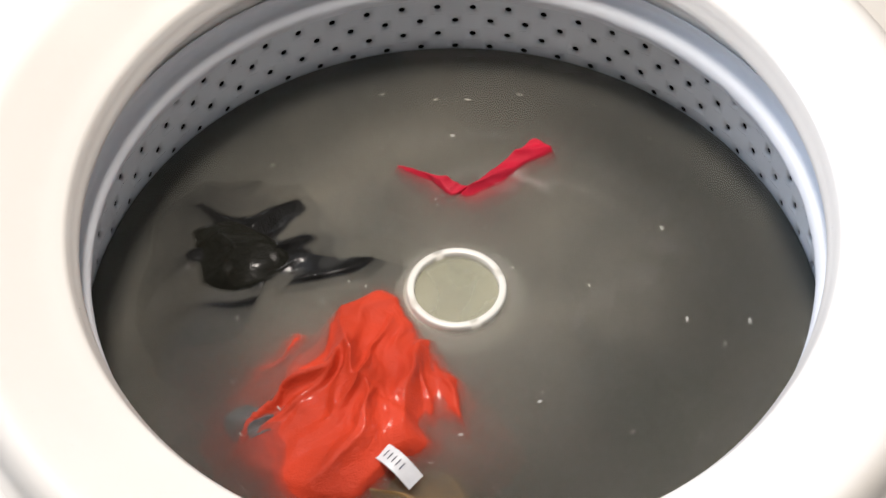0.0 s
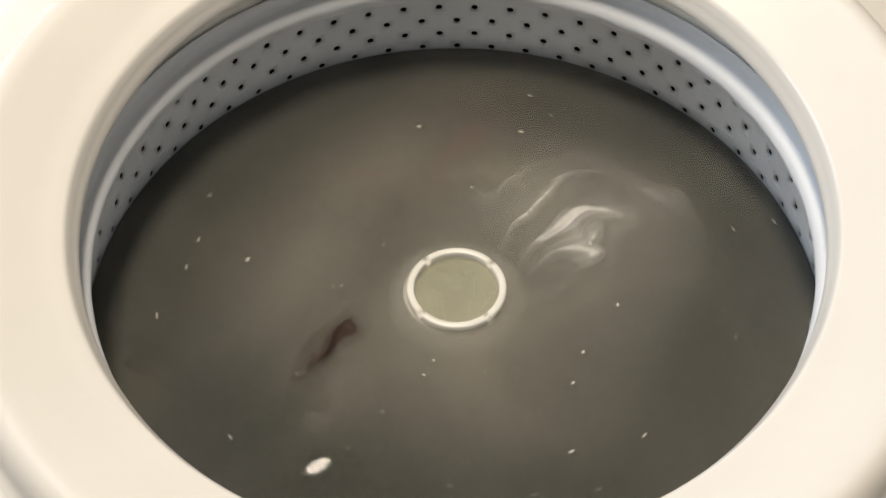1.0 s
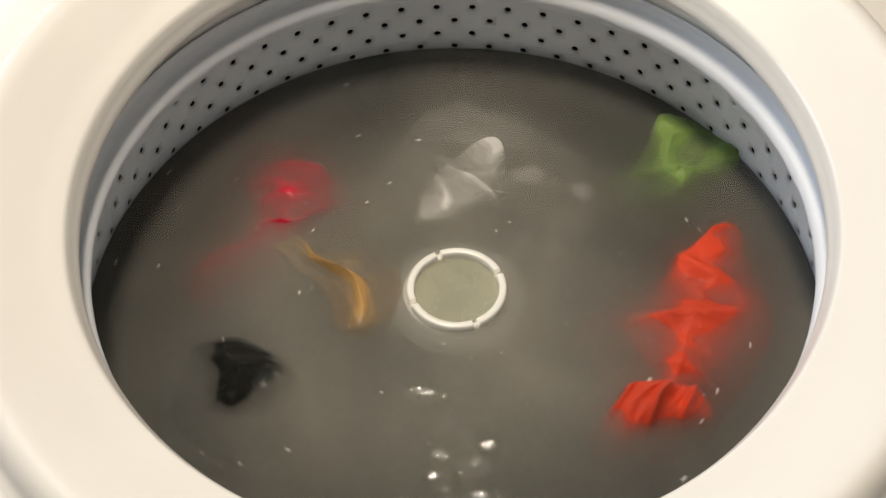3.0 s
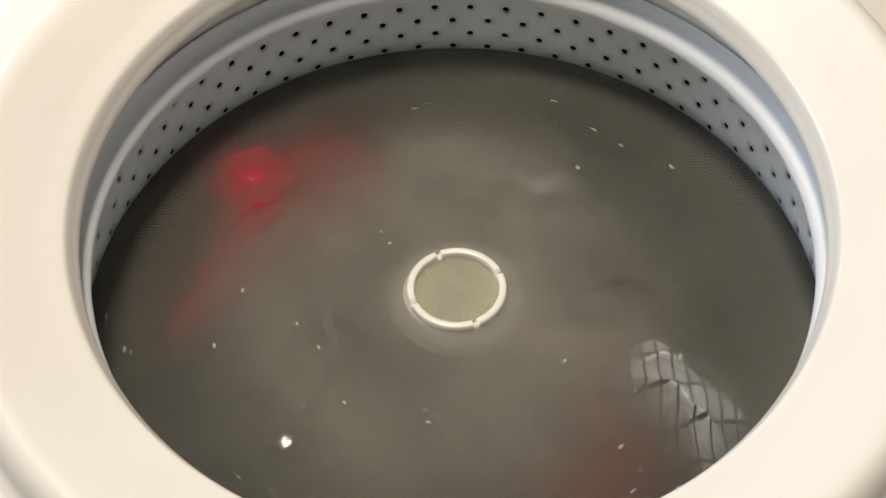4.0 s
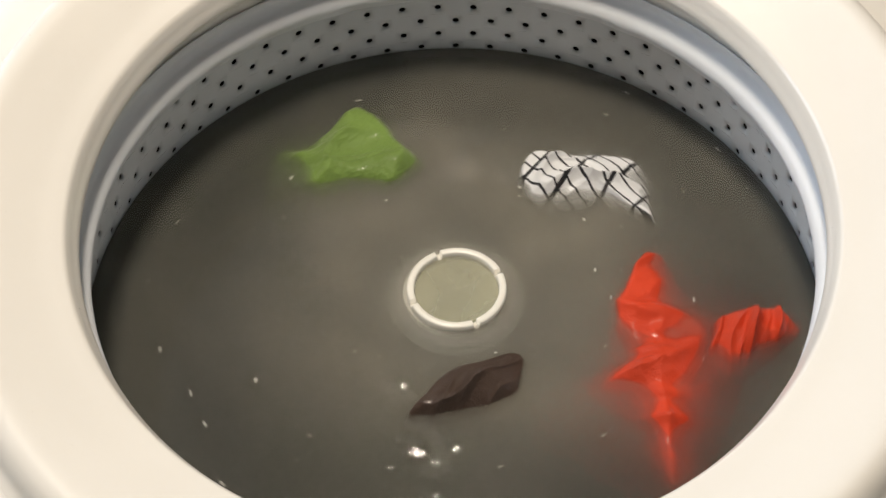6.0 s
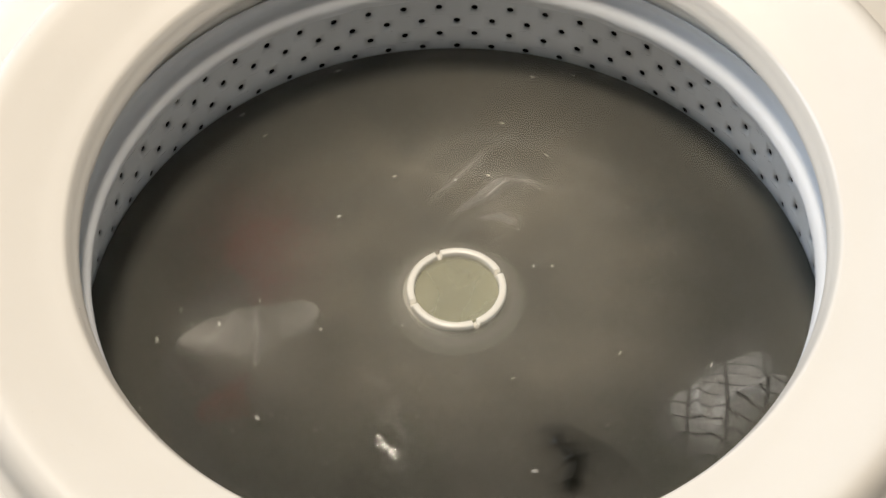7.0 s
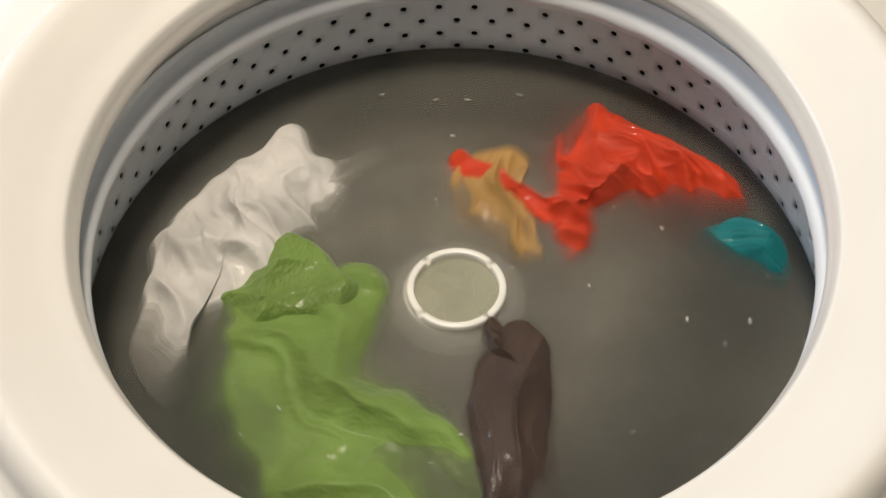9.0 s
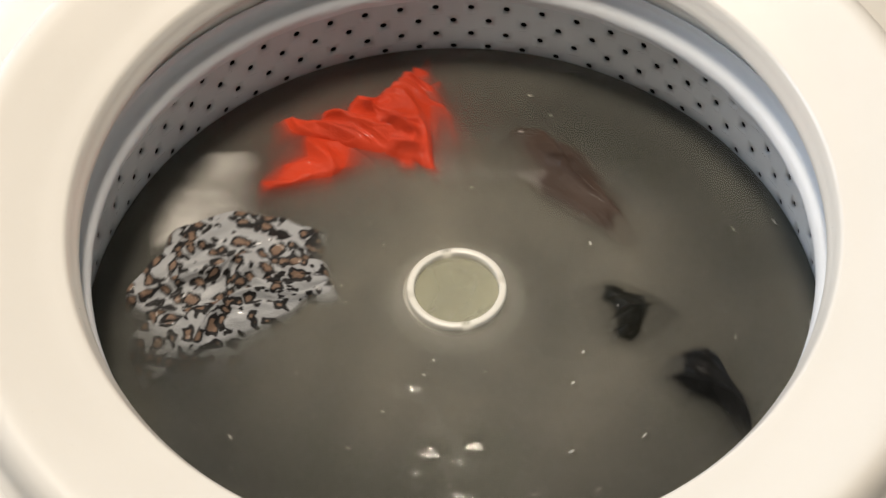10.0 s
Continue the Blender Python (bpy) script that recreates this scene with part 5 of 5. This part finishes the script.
    drift(white_shirt_sleeve, [
        (0.00, 186, 2, -125, 0, 0, 0),
        (0.28, 186, 2, -125, 0, 0, 0),
        (0.40, 186, 2, -29, 0, 0, 0),
        (0.50, 199, 12, -19, 0, 0, 0),
        (0.60, 190, 53, -10, 0, 0, 60),
        (0.70, 203, 58, -11, 0, 0, 60),
        (0.80, 123, 64, -10, 0, 0, 30),
        (0.90, 114, 59, -10, 0, 0, 30),
        (1.00, 93, 49, -17, 0, 0, 70),
        (1.20, 151, 33, -28, 0, 0, 60),
        (1.35, 165, -7, -26, 0, 0, 0),
        (1.47, 165, -7, -125, 0, 0, 0),
        (1.73, 206, 47, -125, 0, 0, 0),
        (1.85, 206, 47, -22, 0, 0, 0),
        (1.95, 189, 42, -11, 0, 0, 0),
        (2.00, 134, 54, -17, 0, 0, 0),
        (2.10, 117, 81, -18, 0, 0, 0),
        (2.30, 26, 111, -26, 0, 0, 0),
        (2.50, -16, 111, -24, 0, 0, 20),
        (2.70, 9, 94, -20, 0, 0, 20),
        (3.20, 21, 88, -17, 0, 0, 25),
        (3.75, 25, 77, -21, 0, 0, 30),
        (3.95, 13, 94, -24, 0, 0, 30),
        (4.10, 146, -7, -21, 0, 0, 30),
        (4.20, 133, 13, -18, 0, 0, 0),
        (4.40, 119, 28, -14, 0, 0, 0),
        (4.50, 159, 27, -6, 0, 0, 0),
        (4.60, 151, 28, -9, 0, 0, 0),
        (4.75, 159, 33, -18, 0, 0, 0),
        (4.88, 80, 66, -125, 0, 0, 30),
        (5.00, 1, 100, -16, 0, 0, 60),
        (5.10, -104, 149, -13, 0, 0, 60),
        (5.30, -125, 96, -17, 0, 0, 60),
        (5.60, -16, 100, -24, 0, 0, 60),
        (5.70, -16, 111, -22, 0, 0, 60),
        (5.82, -16, 111, -125, 0, 0, 60),
        (6.63, 64, 104, -125, 0, 0, 0),
        (6.75, 64, 104, -6, 0, 0, 0),
        (6.90, 42, 71, -16, 0, 0, 0),
        (7.00, 17, 77, -22, 0, 0, 0),
        (7.20, -33, 112, -22, 0, 0, 0),
        (7.30, -33, 100, -13, 0, 0, 60),
        (7.60, -81, 57, -26, 0, 0, 0),
        (7.72, -81, 57, -125, 0, 0, 0),
        (7.98, 138, -11, -125, 0, 0, 0),
        (8.10, 138, -11, -18, 0, 0, 0),
        (8.20, 137, -16, -7, 0, 0, 0),
        (8.30, 127, -6, -7, 0, 0, 0),
        (8.40, 14, 146, -11, 0, 0, 60),
        (8.50, 10, 128, -9, 0, 0, 60),
        (8.60, -8, 141, -16, 0, 0, 60),
        (8.75, -16, 106, -9, 0, 0, 60),
        (8.90, -66, 89, -9, 0, 0, 60),
        (9.00, -100, 90, -13, 0, 0, 60),
        (9.20, -125, 7, -14, 0, 0, 60),
        (9.40, -111, 21, -9, 0, 0, 20),
        (9.50, -95, 21, -5, 0, 0, -15),
        (9.60, -88, 31, -9, 0, 0, -10),
        (9.75, -126, 17, -20, 0, 0, 10),
        (9.87, -126, 17, -125, 0, 0, 10),
        (10.00, -126, 17, -125, 0, 0, 10)])
    drift(white_shirt_front, [
        (0.00, 106, 59, -125, 0, 0, 30),
        (0.73, 106, 59, -125, 0, 0, 30),
        (0.85, 106, 59, -13, 0, 0, 30),
        (1.00, 101, 44, -8, 0, 0, 40),
        (1.15, 106, 54, -21, 0, 0, 40),
        (1.27, 106, 54, -125, 0, 0, 40),
        (2.18, -25, 94, -125, 0, 0, 0),
        (2.30, -25, 94, -21, 0, 0, 0),
        (2.50, -42, 112, -21, 0, 0, 0),
        (2.70, -41, 89, -24, 0, 0, 0),
        (2.82, -41, 89, -125, 0, 0, 0),
        (3.68, -41, 95, -125, 0, 0, 0),
        (3.80, -41, 95, -21, 0, 0, 0),
        (4.00, 0, 66, -25, 0, 0, 0),
        (4.12, 0, 66, -125, 0, 0, 0),
        (4.88, -4, 94, -125, 0, 0, 0),
        (5.00, -4, 94, -11, 0, 0, 0),
        (5.10, -68, 118, -20, 0, 0, 0),
        (5.22, -68, 118, -125, 0, 0, 0),
        (6.78, -25, 111, -125, 0, 0, 0),
        (6.90, -25, 111, -20, 0, 0, 0),
        (7.00, 26, 99, -18, 0, 0, 0),
        (7.10, 9, 111, -25, 0, 0, 0),
        (7.40, -66, 78, -26, 0, 0, 0),
        (7.50, -46, 95, -25, 0, 0, 0),
        (7.60, -74, 68, -25, 0, 0, 0),
        (7.72, -74, 68, -125, 0, 0, 0),
        (8.08, -51, 135, -125, 0, 0, 0),
        (8.20, -51, 135, -22, 0, 0, 0),
        (8.40, -50, 95, -20, 0, 0, 0),
        (8.50, -82, 73, -21, 0, 0, 0),
        (8.60, -98, 63, -25, 0, 0, 0),
        (8.80, 12, 56, -20, 0, 0, 0),
        (8.90, -65, 57, -22, 0, 0, 0),
        (9.02, -65, 57, -125, 0, 0, 0),
        (9.08, -155, -2, -125, 0, 0, 0),
        (9.20, -155, -2, -17, 0, 0, 0),
        (9.50, -172, 3, -9, 0, 0, 0),
        (9.60, -146, -12, -10, 0, 0, 0),
        (9.80, -39, 15, -24, 0, 0, 0),
        (10.00, -4, 56, -22, 0, 0, 0)])
    drift(striped_shirt_body, [
        (0.00, 157, -82, -125, 0, 0, 0),
        (3.78, 157, -82, -125, 0, 0, 0),
        (3.90, 157, -82, -18, 0, 0, 0),
        (4.00, 148, -86, -15, 0, 0, 0),
        (4.10, 138, -94, -9, 0, 0, 10),
        (4.20, 84, -51, -5, 0, 0, 20),
        (4.30, 54, -60, -11, 0, 0, 20),
        (4.42, 54, -60, -125, 0, 0, 20),
        (5.18, 189, 96, -125, 0, 0, 0),
        (5.30, 189, 96, -14, 0, 0, 0),
        (5.40, 154, 80, -5, 0, 0, 0),
        (5.50, 150, 83, -3, 0, 0, 0),
        (5.60, 141, 75, -1, 0, 0, 10),
        (5.70, 132, 75, -1, 0, 0, 20),
        (5.95, 109, 92, -1, 0, 0, 40),
        (6.25, 78, 115, -5, 0, 0, 60),
        (6.45, 52, 122, -21, 0, 0, 70),
        (6.57, 52, 122, -125, 0, 0, 70),
        (6.88, 190, -79, -125, 0, 0, 80),
        (7.00, 190, -79, -17, 0, 0, 80),
        (7.10, 127, -69, -19, 0, 0, 80),
        (7.22, 127, -69, -125, 0, 0, 80),
        (10.00, 127, -69, -125, 0, 0, 80)])
    drift(green_towel_cloth, [
        (0.00, -62, -161, -125, 0, 0, 10),
        (7.08, -62, -161, -125, 0, 0, 10),
        (7.20, -62, -161, -6, 0, 0, 10),
        (7.30, -56, -150, -6, 0, 0, 10),
        (7.40, -83, -153, -1, 0, 0, 10),
        (7.50, -42, -123, -12, 0, 0, 10),
        (7.60, -56, -146, -29, 0, 0, 10),
        (7.72, -56, -146, -125, 0, 0, 10),
        (8.48, -132, -130, -125, 0, 0, 0),
        (8.60, -132, -130, -1, 0, 0, 0),
        (8.70, -144, -91, -1, 0, 0, 0),
        (8.80, -126, -91, -1, 0, 0, 0),
        (8.90, -131, -83, -1, 0, 0, 5),
        (9.00, -73, -84, -4, 0, 0, -12),
        (9.10, -65, -96, -8, 0, 0, -14),
        (9.20, -43, -116, -25, 0, 0, -14),
        (9.32, -43, -116, -125, 0, 0, -14),
        (10.00, -43, -116, -125, 0, 0, -14)])
    drift(green_towel_corner, [
        (0.00, 209, 113, -125, 0, 0, 0),
        (2.48, 209, 113, -125, 0, 0, 0),
        (2.60, 209, 113, -28, 0, 0, 0),
        (2.75, 197, 119, -25, 0, 0, 0),
        (3.00, 170, 108, -7, 0, 0, 0),
        (3.30, 137, 114, -13, 0, 0, 10),
        (3.55, 112, 121, -26, 0, 0, 10),
        (3.67, 112, 121, -125, 0, 0, 10),
        (4.03, -3, 153, -125, 0, 0, 60),
        (4.15, -3, 153, -20, 0, 0, 60),
        (4.25, -25, 129, -9, 0, 0, 70),
        (4.35, 18, 128, -5, 0, 0, 10),
        (4.40, 20, 110, -1, 0, 0, 0),
        (4.50, 55, 87, -21, 0, 0, 10),
        (4.62, 55, 87, -125, 0, 0, 10),
        (5.38, -153, 48, -125, 0, 0, 0),
        (5.50, -153, 48, -25, 0, 0, 0),
        (5.60, -153, 80, -11, 0, 0, 0),
        (5.70, -132, 74, -2, 0, 0, -10),
        (5.95, -101, 107, 0, 0, 0, -20),
        (6.20, -51, 129, -4, 0, 0, -30),
        (6.40, -16, 135, -21, 0, 0, -30),
        (6.52, -16, 135, -125, 0, 0, -30),
        (7.23, -116, -123, -125, 0, 0, 0),
        (7.35, -116, -123, -9, 0, 0, 0),
        (7.40, -100, -108, -20, 0, 0, 0),
        (7.50, -108, -91, -24, 0, 0, 25),
        (7.60, -101, -91, -25, 0, 0, -20),
        (7.72, -101, -91, -125, 0, 0, -20),
        (8.28, -121, -171, -125, 0, 0, 35),
        (8.40, -121, -171, -1, 0, 0, 35),
        (8.50, -117, -179, -1, 0, 0, 35),
        (8.60, -129, -160, -10, 0, 0, 35),
        (8.72, -125, -98, -125, 0, 0, 12),
        (8.85, -121, -35, -7, 0, 0, -10),
        (8.95, -126, -22, -6, 0, 0, -10),
        (9.00, -127, -15, 3, 0, 0, -16),
        (9.10, -107, -26, -5, 0, 0, -16),
        (9.20, -75, -49, -22, 0, 0, -10),
        (9.32, -75, -49, -125, 0, 0, -10),
        (10.00, -75, -49, -125, 0, 0, -10)])
    drift(teal_shirt_body, [
        (0.00, -191, -25, -125, 0, 0, 60),
        (4.98, -191, -25, -125, 0, 0, 60),
        (5.10, -191, -25, -20, 0, 0, 60),
        (5.20, -142, -17, -5, 0, 0, 55),
        (5.30, -153, -21, -5, 0, 0, 70),
        (5.40, -61, -36, -25, 0, 0, 60),
        (5.52, -61, -36, -125, 0, 0, 60),
        (7.48, -36, -132, -125, 0, 0, 0),
        (7.60, -36, -132, -29, 0, 0, 0),
        (7.75, -22, -143, -25, 0, 0, 0),
        (7.87, -22, -143, -125, 0, 0, 0),
        (8.78, 239, 52, -125, 0, 0, 0),
        (8.90, 239, 52, -18, 0, 0, 0),
        (9.00, 215, 25, -2, 0, 0, 0),
        (9.10, 210, 27, -1, 0, 0, 0),
        (9.20, 170, 3, -1, 0, 0, 10),
        (9.30, 172, 37, -1, 0, 0, 60),
        (9.40, 174, 27, -18, 0, 0, 60),
        (9.52, 174, 27, -125, 0, 0, 60),
        (10.00, 174, 27, -125, 0, 0, 60)])
    drift(leopard_shirt_body, [
        (0.00, 46, 171, -125, 0, 0, 0),
        (4.68, 46, 171, -125, 0, 0, 0),
        (4.80, 46, 171, -22, 0, 0, 0),
        (4.90, 37, 177, -11, 0, 0, 0),
        (5.00, 33, 163, -1, 0, 0, 0),
        (5.10, 10, 123, -1, 0, 0, 0),
        (5.20, -25, 111, -3, 0, 0, 10),
        (5.30, -25, 111, -9, 0, 0, 20),
        (5.40, -41, 89, -25, 0, 0, 20),
        (5.52, -41, 89, -125, 0, 0, 20),
        (5.98, -67, 101, -125, 0, 0, 20),
        (6.10, -67, 101, -21, 0, 0, 20),
        (6.35, -41, 95, -5, 0, 0, 10),
        (6.60, -12, 77, -1, 0, 0, 0),
        (6.75, 0, 66, -5, 0, 0, 0),
        (6.87, 4, 61, -13, 0, 0, 0),
        (6.99, 4, 61, -125, 0, 0, 0),
        (9.63, -184, 8, -125, 0, 0, 45),
        (9.75, -184, 8, -16, 0, 0, 45),
        (9.90, -165, 12, -7, 0, 0, 42),
        (10.00, -152, 20, -1, 0, 0, 40)])
    drift(leopard_shirt_sleeve, [
        (0.00, 73, 177, -125, 0, 0, 0),
        (4.78, 73, 177, -125, 0, 0, 0),
        (4.90, 73, 177, -16, 0, 0, 0),
        (4.95, 74, 158, -14, 0, 0, -40),
        (5.00, 75, 139, -11, 0, 0, -80),
        (5.20, 87, 133, -9, 0, 0, -80),
        (5.30, 52, 116, -10, 0, 0, -75),
        (5.40, 26, 111, -29, 0, 0, -75),
        (5.52, 26, 111, -125, 0, 0, -75),
        (9.66, -175, -26, -125, 0, 0, 0),
        (9.78, -175, -26, -16, 0, 0, 0),
        (9.90, -165, -16, -7, 0, 0, 0),
        (10.00, -154, -19, -1, 0, 0, 0)])
    drift(black_jacket_back, [
        (0.00, -123, 34, -5, 0, 0, 0),
        (0.10, -123, 27, -5, 0, 0, 0),
        (0.20, -119, 27, -12, 0, 0, 0),
        (0.30, -124, 37, -21, 0, 0, 0),
        (0.42, -124, 37, -125, 0, 0, 0),
        (4.36, -63, -139, -125, 0, 0, 20),
        (4.45, -63, -139, -17, 0, 0, 20),
        (4.50, -56, -135, -15, 0, 0, 20),
        (4.60, -36, -139, -30, 0, 0, 20),
        (4.72, -36, -139, -125, 0, 0, 20),
        (4.78, 165, -78, -125, 0, 0, 40),
        (4.90, 165, -78, -15, 0, 0, 40),
        (5.00, 145, -65, -11, 0, 0, 30),
        (5.10, 171, -61, -10, 0, 0, 30),
        (5.20, 156, -44, -19, 0, 0, 30),
        (5.30, 137, -43, -32, 0, 0, 30),
        (5.42, 137, -43, -125, 0, 0, 30),
        (6.50, -8, -93, -125, 0, 0, 0),
        (6.62, -22, -100, -16, 0, 0, 0),
        (6.80, -22, -100, -8, 0, 0, 0),
        (6.90, -15, -101, -15, 0, 0, 0),
        (7.00, 34, -117, -26, 0, 0, 0),
        (7.12, 34, -117, -125, 0, 0, 0),
        (7.20, 146, -110, -125, 0, 0, 60),
        (7.30, 146, -110, -13, 0, 0, 60),
        (7.40, 141, -94, -10, 0, 0, 60),
        (7.50, 136, -78, -10, 0, 0, 60),
        (7.60, 127, -69, -12, 0, 0, 70),
        (7.70, 124, -61, -17, 0, 0, 80),
        (7.80, 111, -43, -18, 0, 0, 80),
        (7.90, 128, -25, -15, 0, 0, 60),
        (8.00, 127, -6, -15, 0, 0, 40),
        (8.10, 91, -15, -24, 0, 0, 40),
        (8.20, 81, -43, -44, 0, 0, 40),
        (8.40, 55, -101, -18, 0, 0, 20),
        (8.50, 72, -113, -17, 0, 0, 10),
        (8.60, 75, -125, -26, 0, 0, 0),
        (8.72, 75, -125, -125, 0, 0, 0),
        (9.30, 104, -77, -125, 0, 0, 0),
        (9.45, 107, -77, -30, 0, 0, 0),
        (9.60, 101, -36, -17, 0, 0, 0),
        (9.70, 134, -11, -12, 0, 0, 0),
        (9.80, 136, -25, -14, 0, 0, 0),
        (10.00, 132, -52, -21, 0, 0, -20)])
    drift(white_shirt_back, [
        (0.00, 90, 60, -125, 0, 0, 60),
        (0.86, 90, 60, -125, 0, 0, 60),
        (1.00, 90, 60, -21, 0, 0, 60),
        (1.10, 99, 70, -35, 0, 0, 60),
        (1.25, 99, 70, -125, 0, 0, 60),
        (2.20, -8, 100, -125, 0, 0, 10),
        (2.35, -25, 100, -35, 0, 0, 10),
        (2.50, -12, 94, -26, 0, 0, 10),
        (2.70, 9, 111, -26, 0, 0, 0),
        (3.20, 18, 117, -31, 0, 0, 0),
        (3.80, 13, 99, -31, 0, 0, 20),
        (4.00, 13, 94, -34, 0, 0, 30),
        (4.12, 13, 94, -125, 0, 0, 30),
        (5.05, -80, 118, -125, 0, 0, 40),
        (5.20, -94, 124, -33, 0, 0, 40),
        (5.30, -98, 124, -23, 0, 0, 40),
        (5.50, -68, 130, -37, 0, 0, 60),
        (5.80, -42, 118, -34, 0, 0, 60),
        (6.30, -16, 111, -33, 0, 0, 60),
        (6.90, 18, 105, -35, 0, 0, 60),
        (7.00, 34, 93, -25, 0, 0, 60),
        (7.10, 26, 99, -35, 0, 0, 60),
        (7.30, -42, 118, -35, 0, 0, 40),
        (7.50, -41, 100, -37, 0, 0, 20),
        (7.80, -24, 89, -40, 0, 0, 0),
        (8.20, -42, 106, -35, 0, 0, 0),
        (8.50, -58, 95, -29, 0, 0, 0),
        (8.80, -24, 89, -36, 0, 0, 0),
        (8.90, -33, 72, -42, 0, 0, 0),
        (9.00, -86, 62, -56, 0, 0, 30),
        (9.10, -104, 37, -40, 0, 0, 60),
        (9.20, -120, 37, -9, 0, 0, 50),
        (9.30, -109, 47, -6, 0, 0, 30),
        (9.40, -99, 52, -3, 0, 0, 15),
        (9.50, -99, 52, -1, 0, 0, 0),
        (9.60, -98, 68, -3, 0, 0, -8),
        (9.70, -95, 79, -6, 0, 0, -10),
        (9.80, -87, 79, -11, 0, 0, -10),
        (9.90, -87, 79, -24, 0, 0, -10),
        (10.00, -87, 79, -60, 0, 0, -10)])
    drift(crimson_shirt_back, [
        (0.00, 30, 99, -125, 0, 0, 0),
        (1.20, 18, 122, -125, 0, 0, 0),
        (1.30, 14, 128, -19, 0, 0, 0),
        (1.40, 27, 122, -13, 0, 0, 0),
        (1.50, 34, 88, -4, 0, 0, 0),
        (1.60, 59, 87, -22, 0, 0, 0),
        (1.72, 59, 87, -125, 0, 0, 0),
        (1.80, -128, 37, -125, 0, 0, 70),
        (1.90, -125, 47, -18, 0, 0, 70),
        (2.00, -116, 32, -12, 0, 0, 70),
        (2.10, -104, 42, -11, 0, 0, 70),
        (2.20, -97, 47, -14, 0, 0, 70),
        (2.35, -89, 47, -24, 0, 0, 70),
        (2.50, -89, 47, -125, 0, 0, 70),
        (3.85, -132, 79, -125, 0, 0, 30),
        (3.95, -132, 79, -17, 0, 0, 30),
        (4.00, -136, 80, -14, 0, 0, 35),
        (4.15, -148, 74, -18, 0, 0, 35),
        (4.30, -130, 58, -20, 0, 0, 35),
        (4.90, -113, 47, -21, 0, 0, 20),
        (5.00, -105, 47, -19, 0, 0, 10),
        (5.20, -105, 47, -30, 0, 0, 10),
        (5.32, -105, 47, -125, 0, 0, 10),
        (10.00, -105, 47, -125, 0, 0, 10)])
    drift(orange_shirt_collar, [
        (0.00, 1, 100, -125, 0, 0, 40),
        (9.18, 14, 117, -125, 0, 0, 40),
        (9.30, 9, 111, -10, 0, 0, 30),
        (9.40, 14, 110, -1, 0, 0, 15),
        (9.50, 14, 110, 0, 0, 0, 0),
        (9.60, 17, 94, -13, 0, 0, -10),
        (9.70, 26, 88, -20, 0, 0, -20),
        (9.82, 26, 88, -125, 0, 0, -20),
        (10.00, 26, 88, -125, 0, 0, -20)])
    drift(green_towel_flap, [
        (0.00, -104, -95, -125, 0, 0, 0),
        (7.12, -114, -138, -125, 0, 0, -20),
        (7.25, -114, -138, -8, 0, 0, -20),
        (7.40, -88, -123, -2, 0, 0, -10),
        (7.50, -88, -123, 0, 0, 0, 0),
        (7.60, -93, -100, -22, 0, 0, 10),
        (7.72, -93, -100, -125, 0, 0, 10),
        (10.00, -93, -100, -125, 0, 0, 10)])


motions()
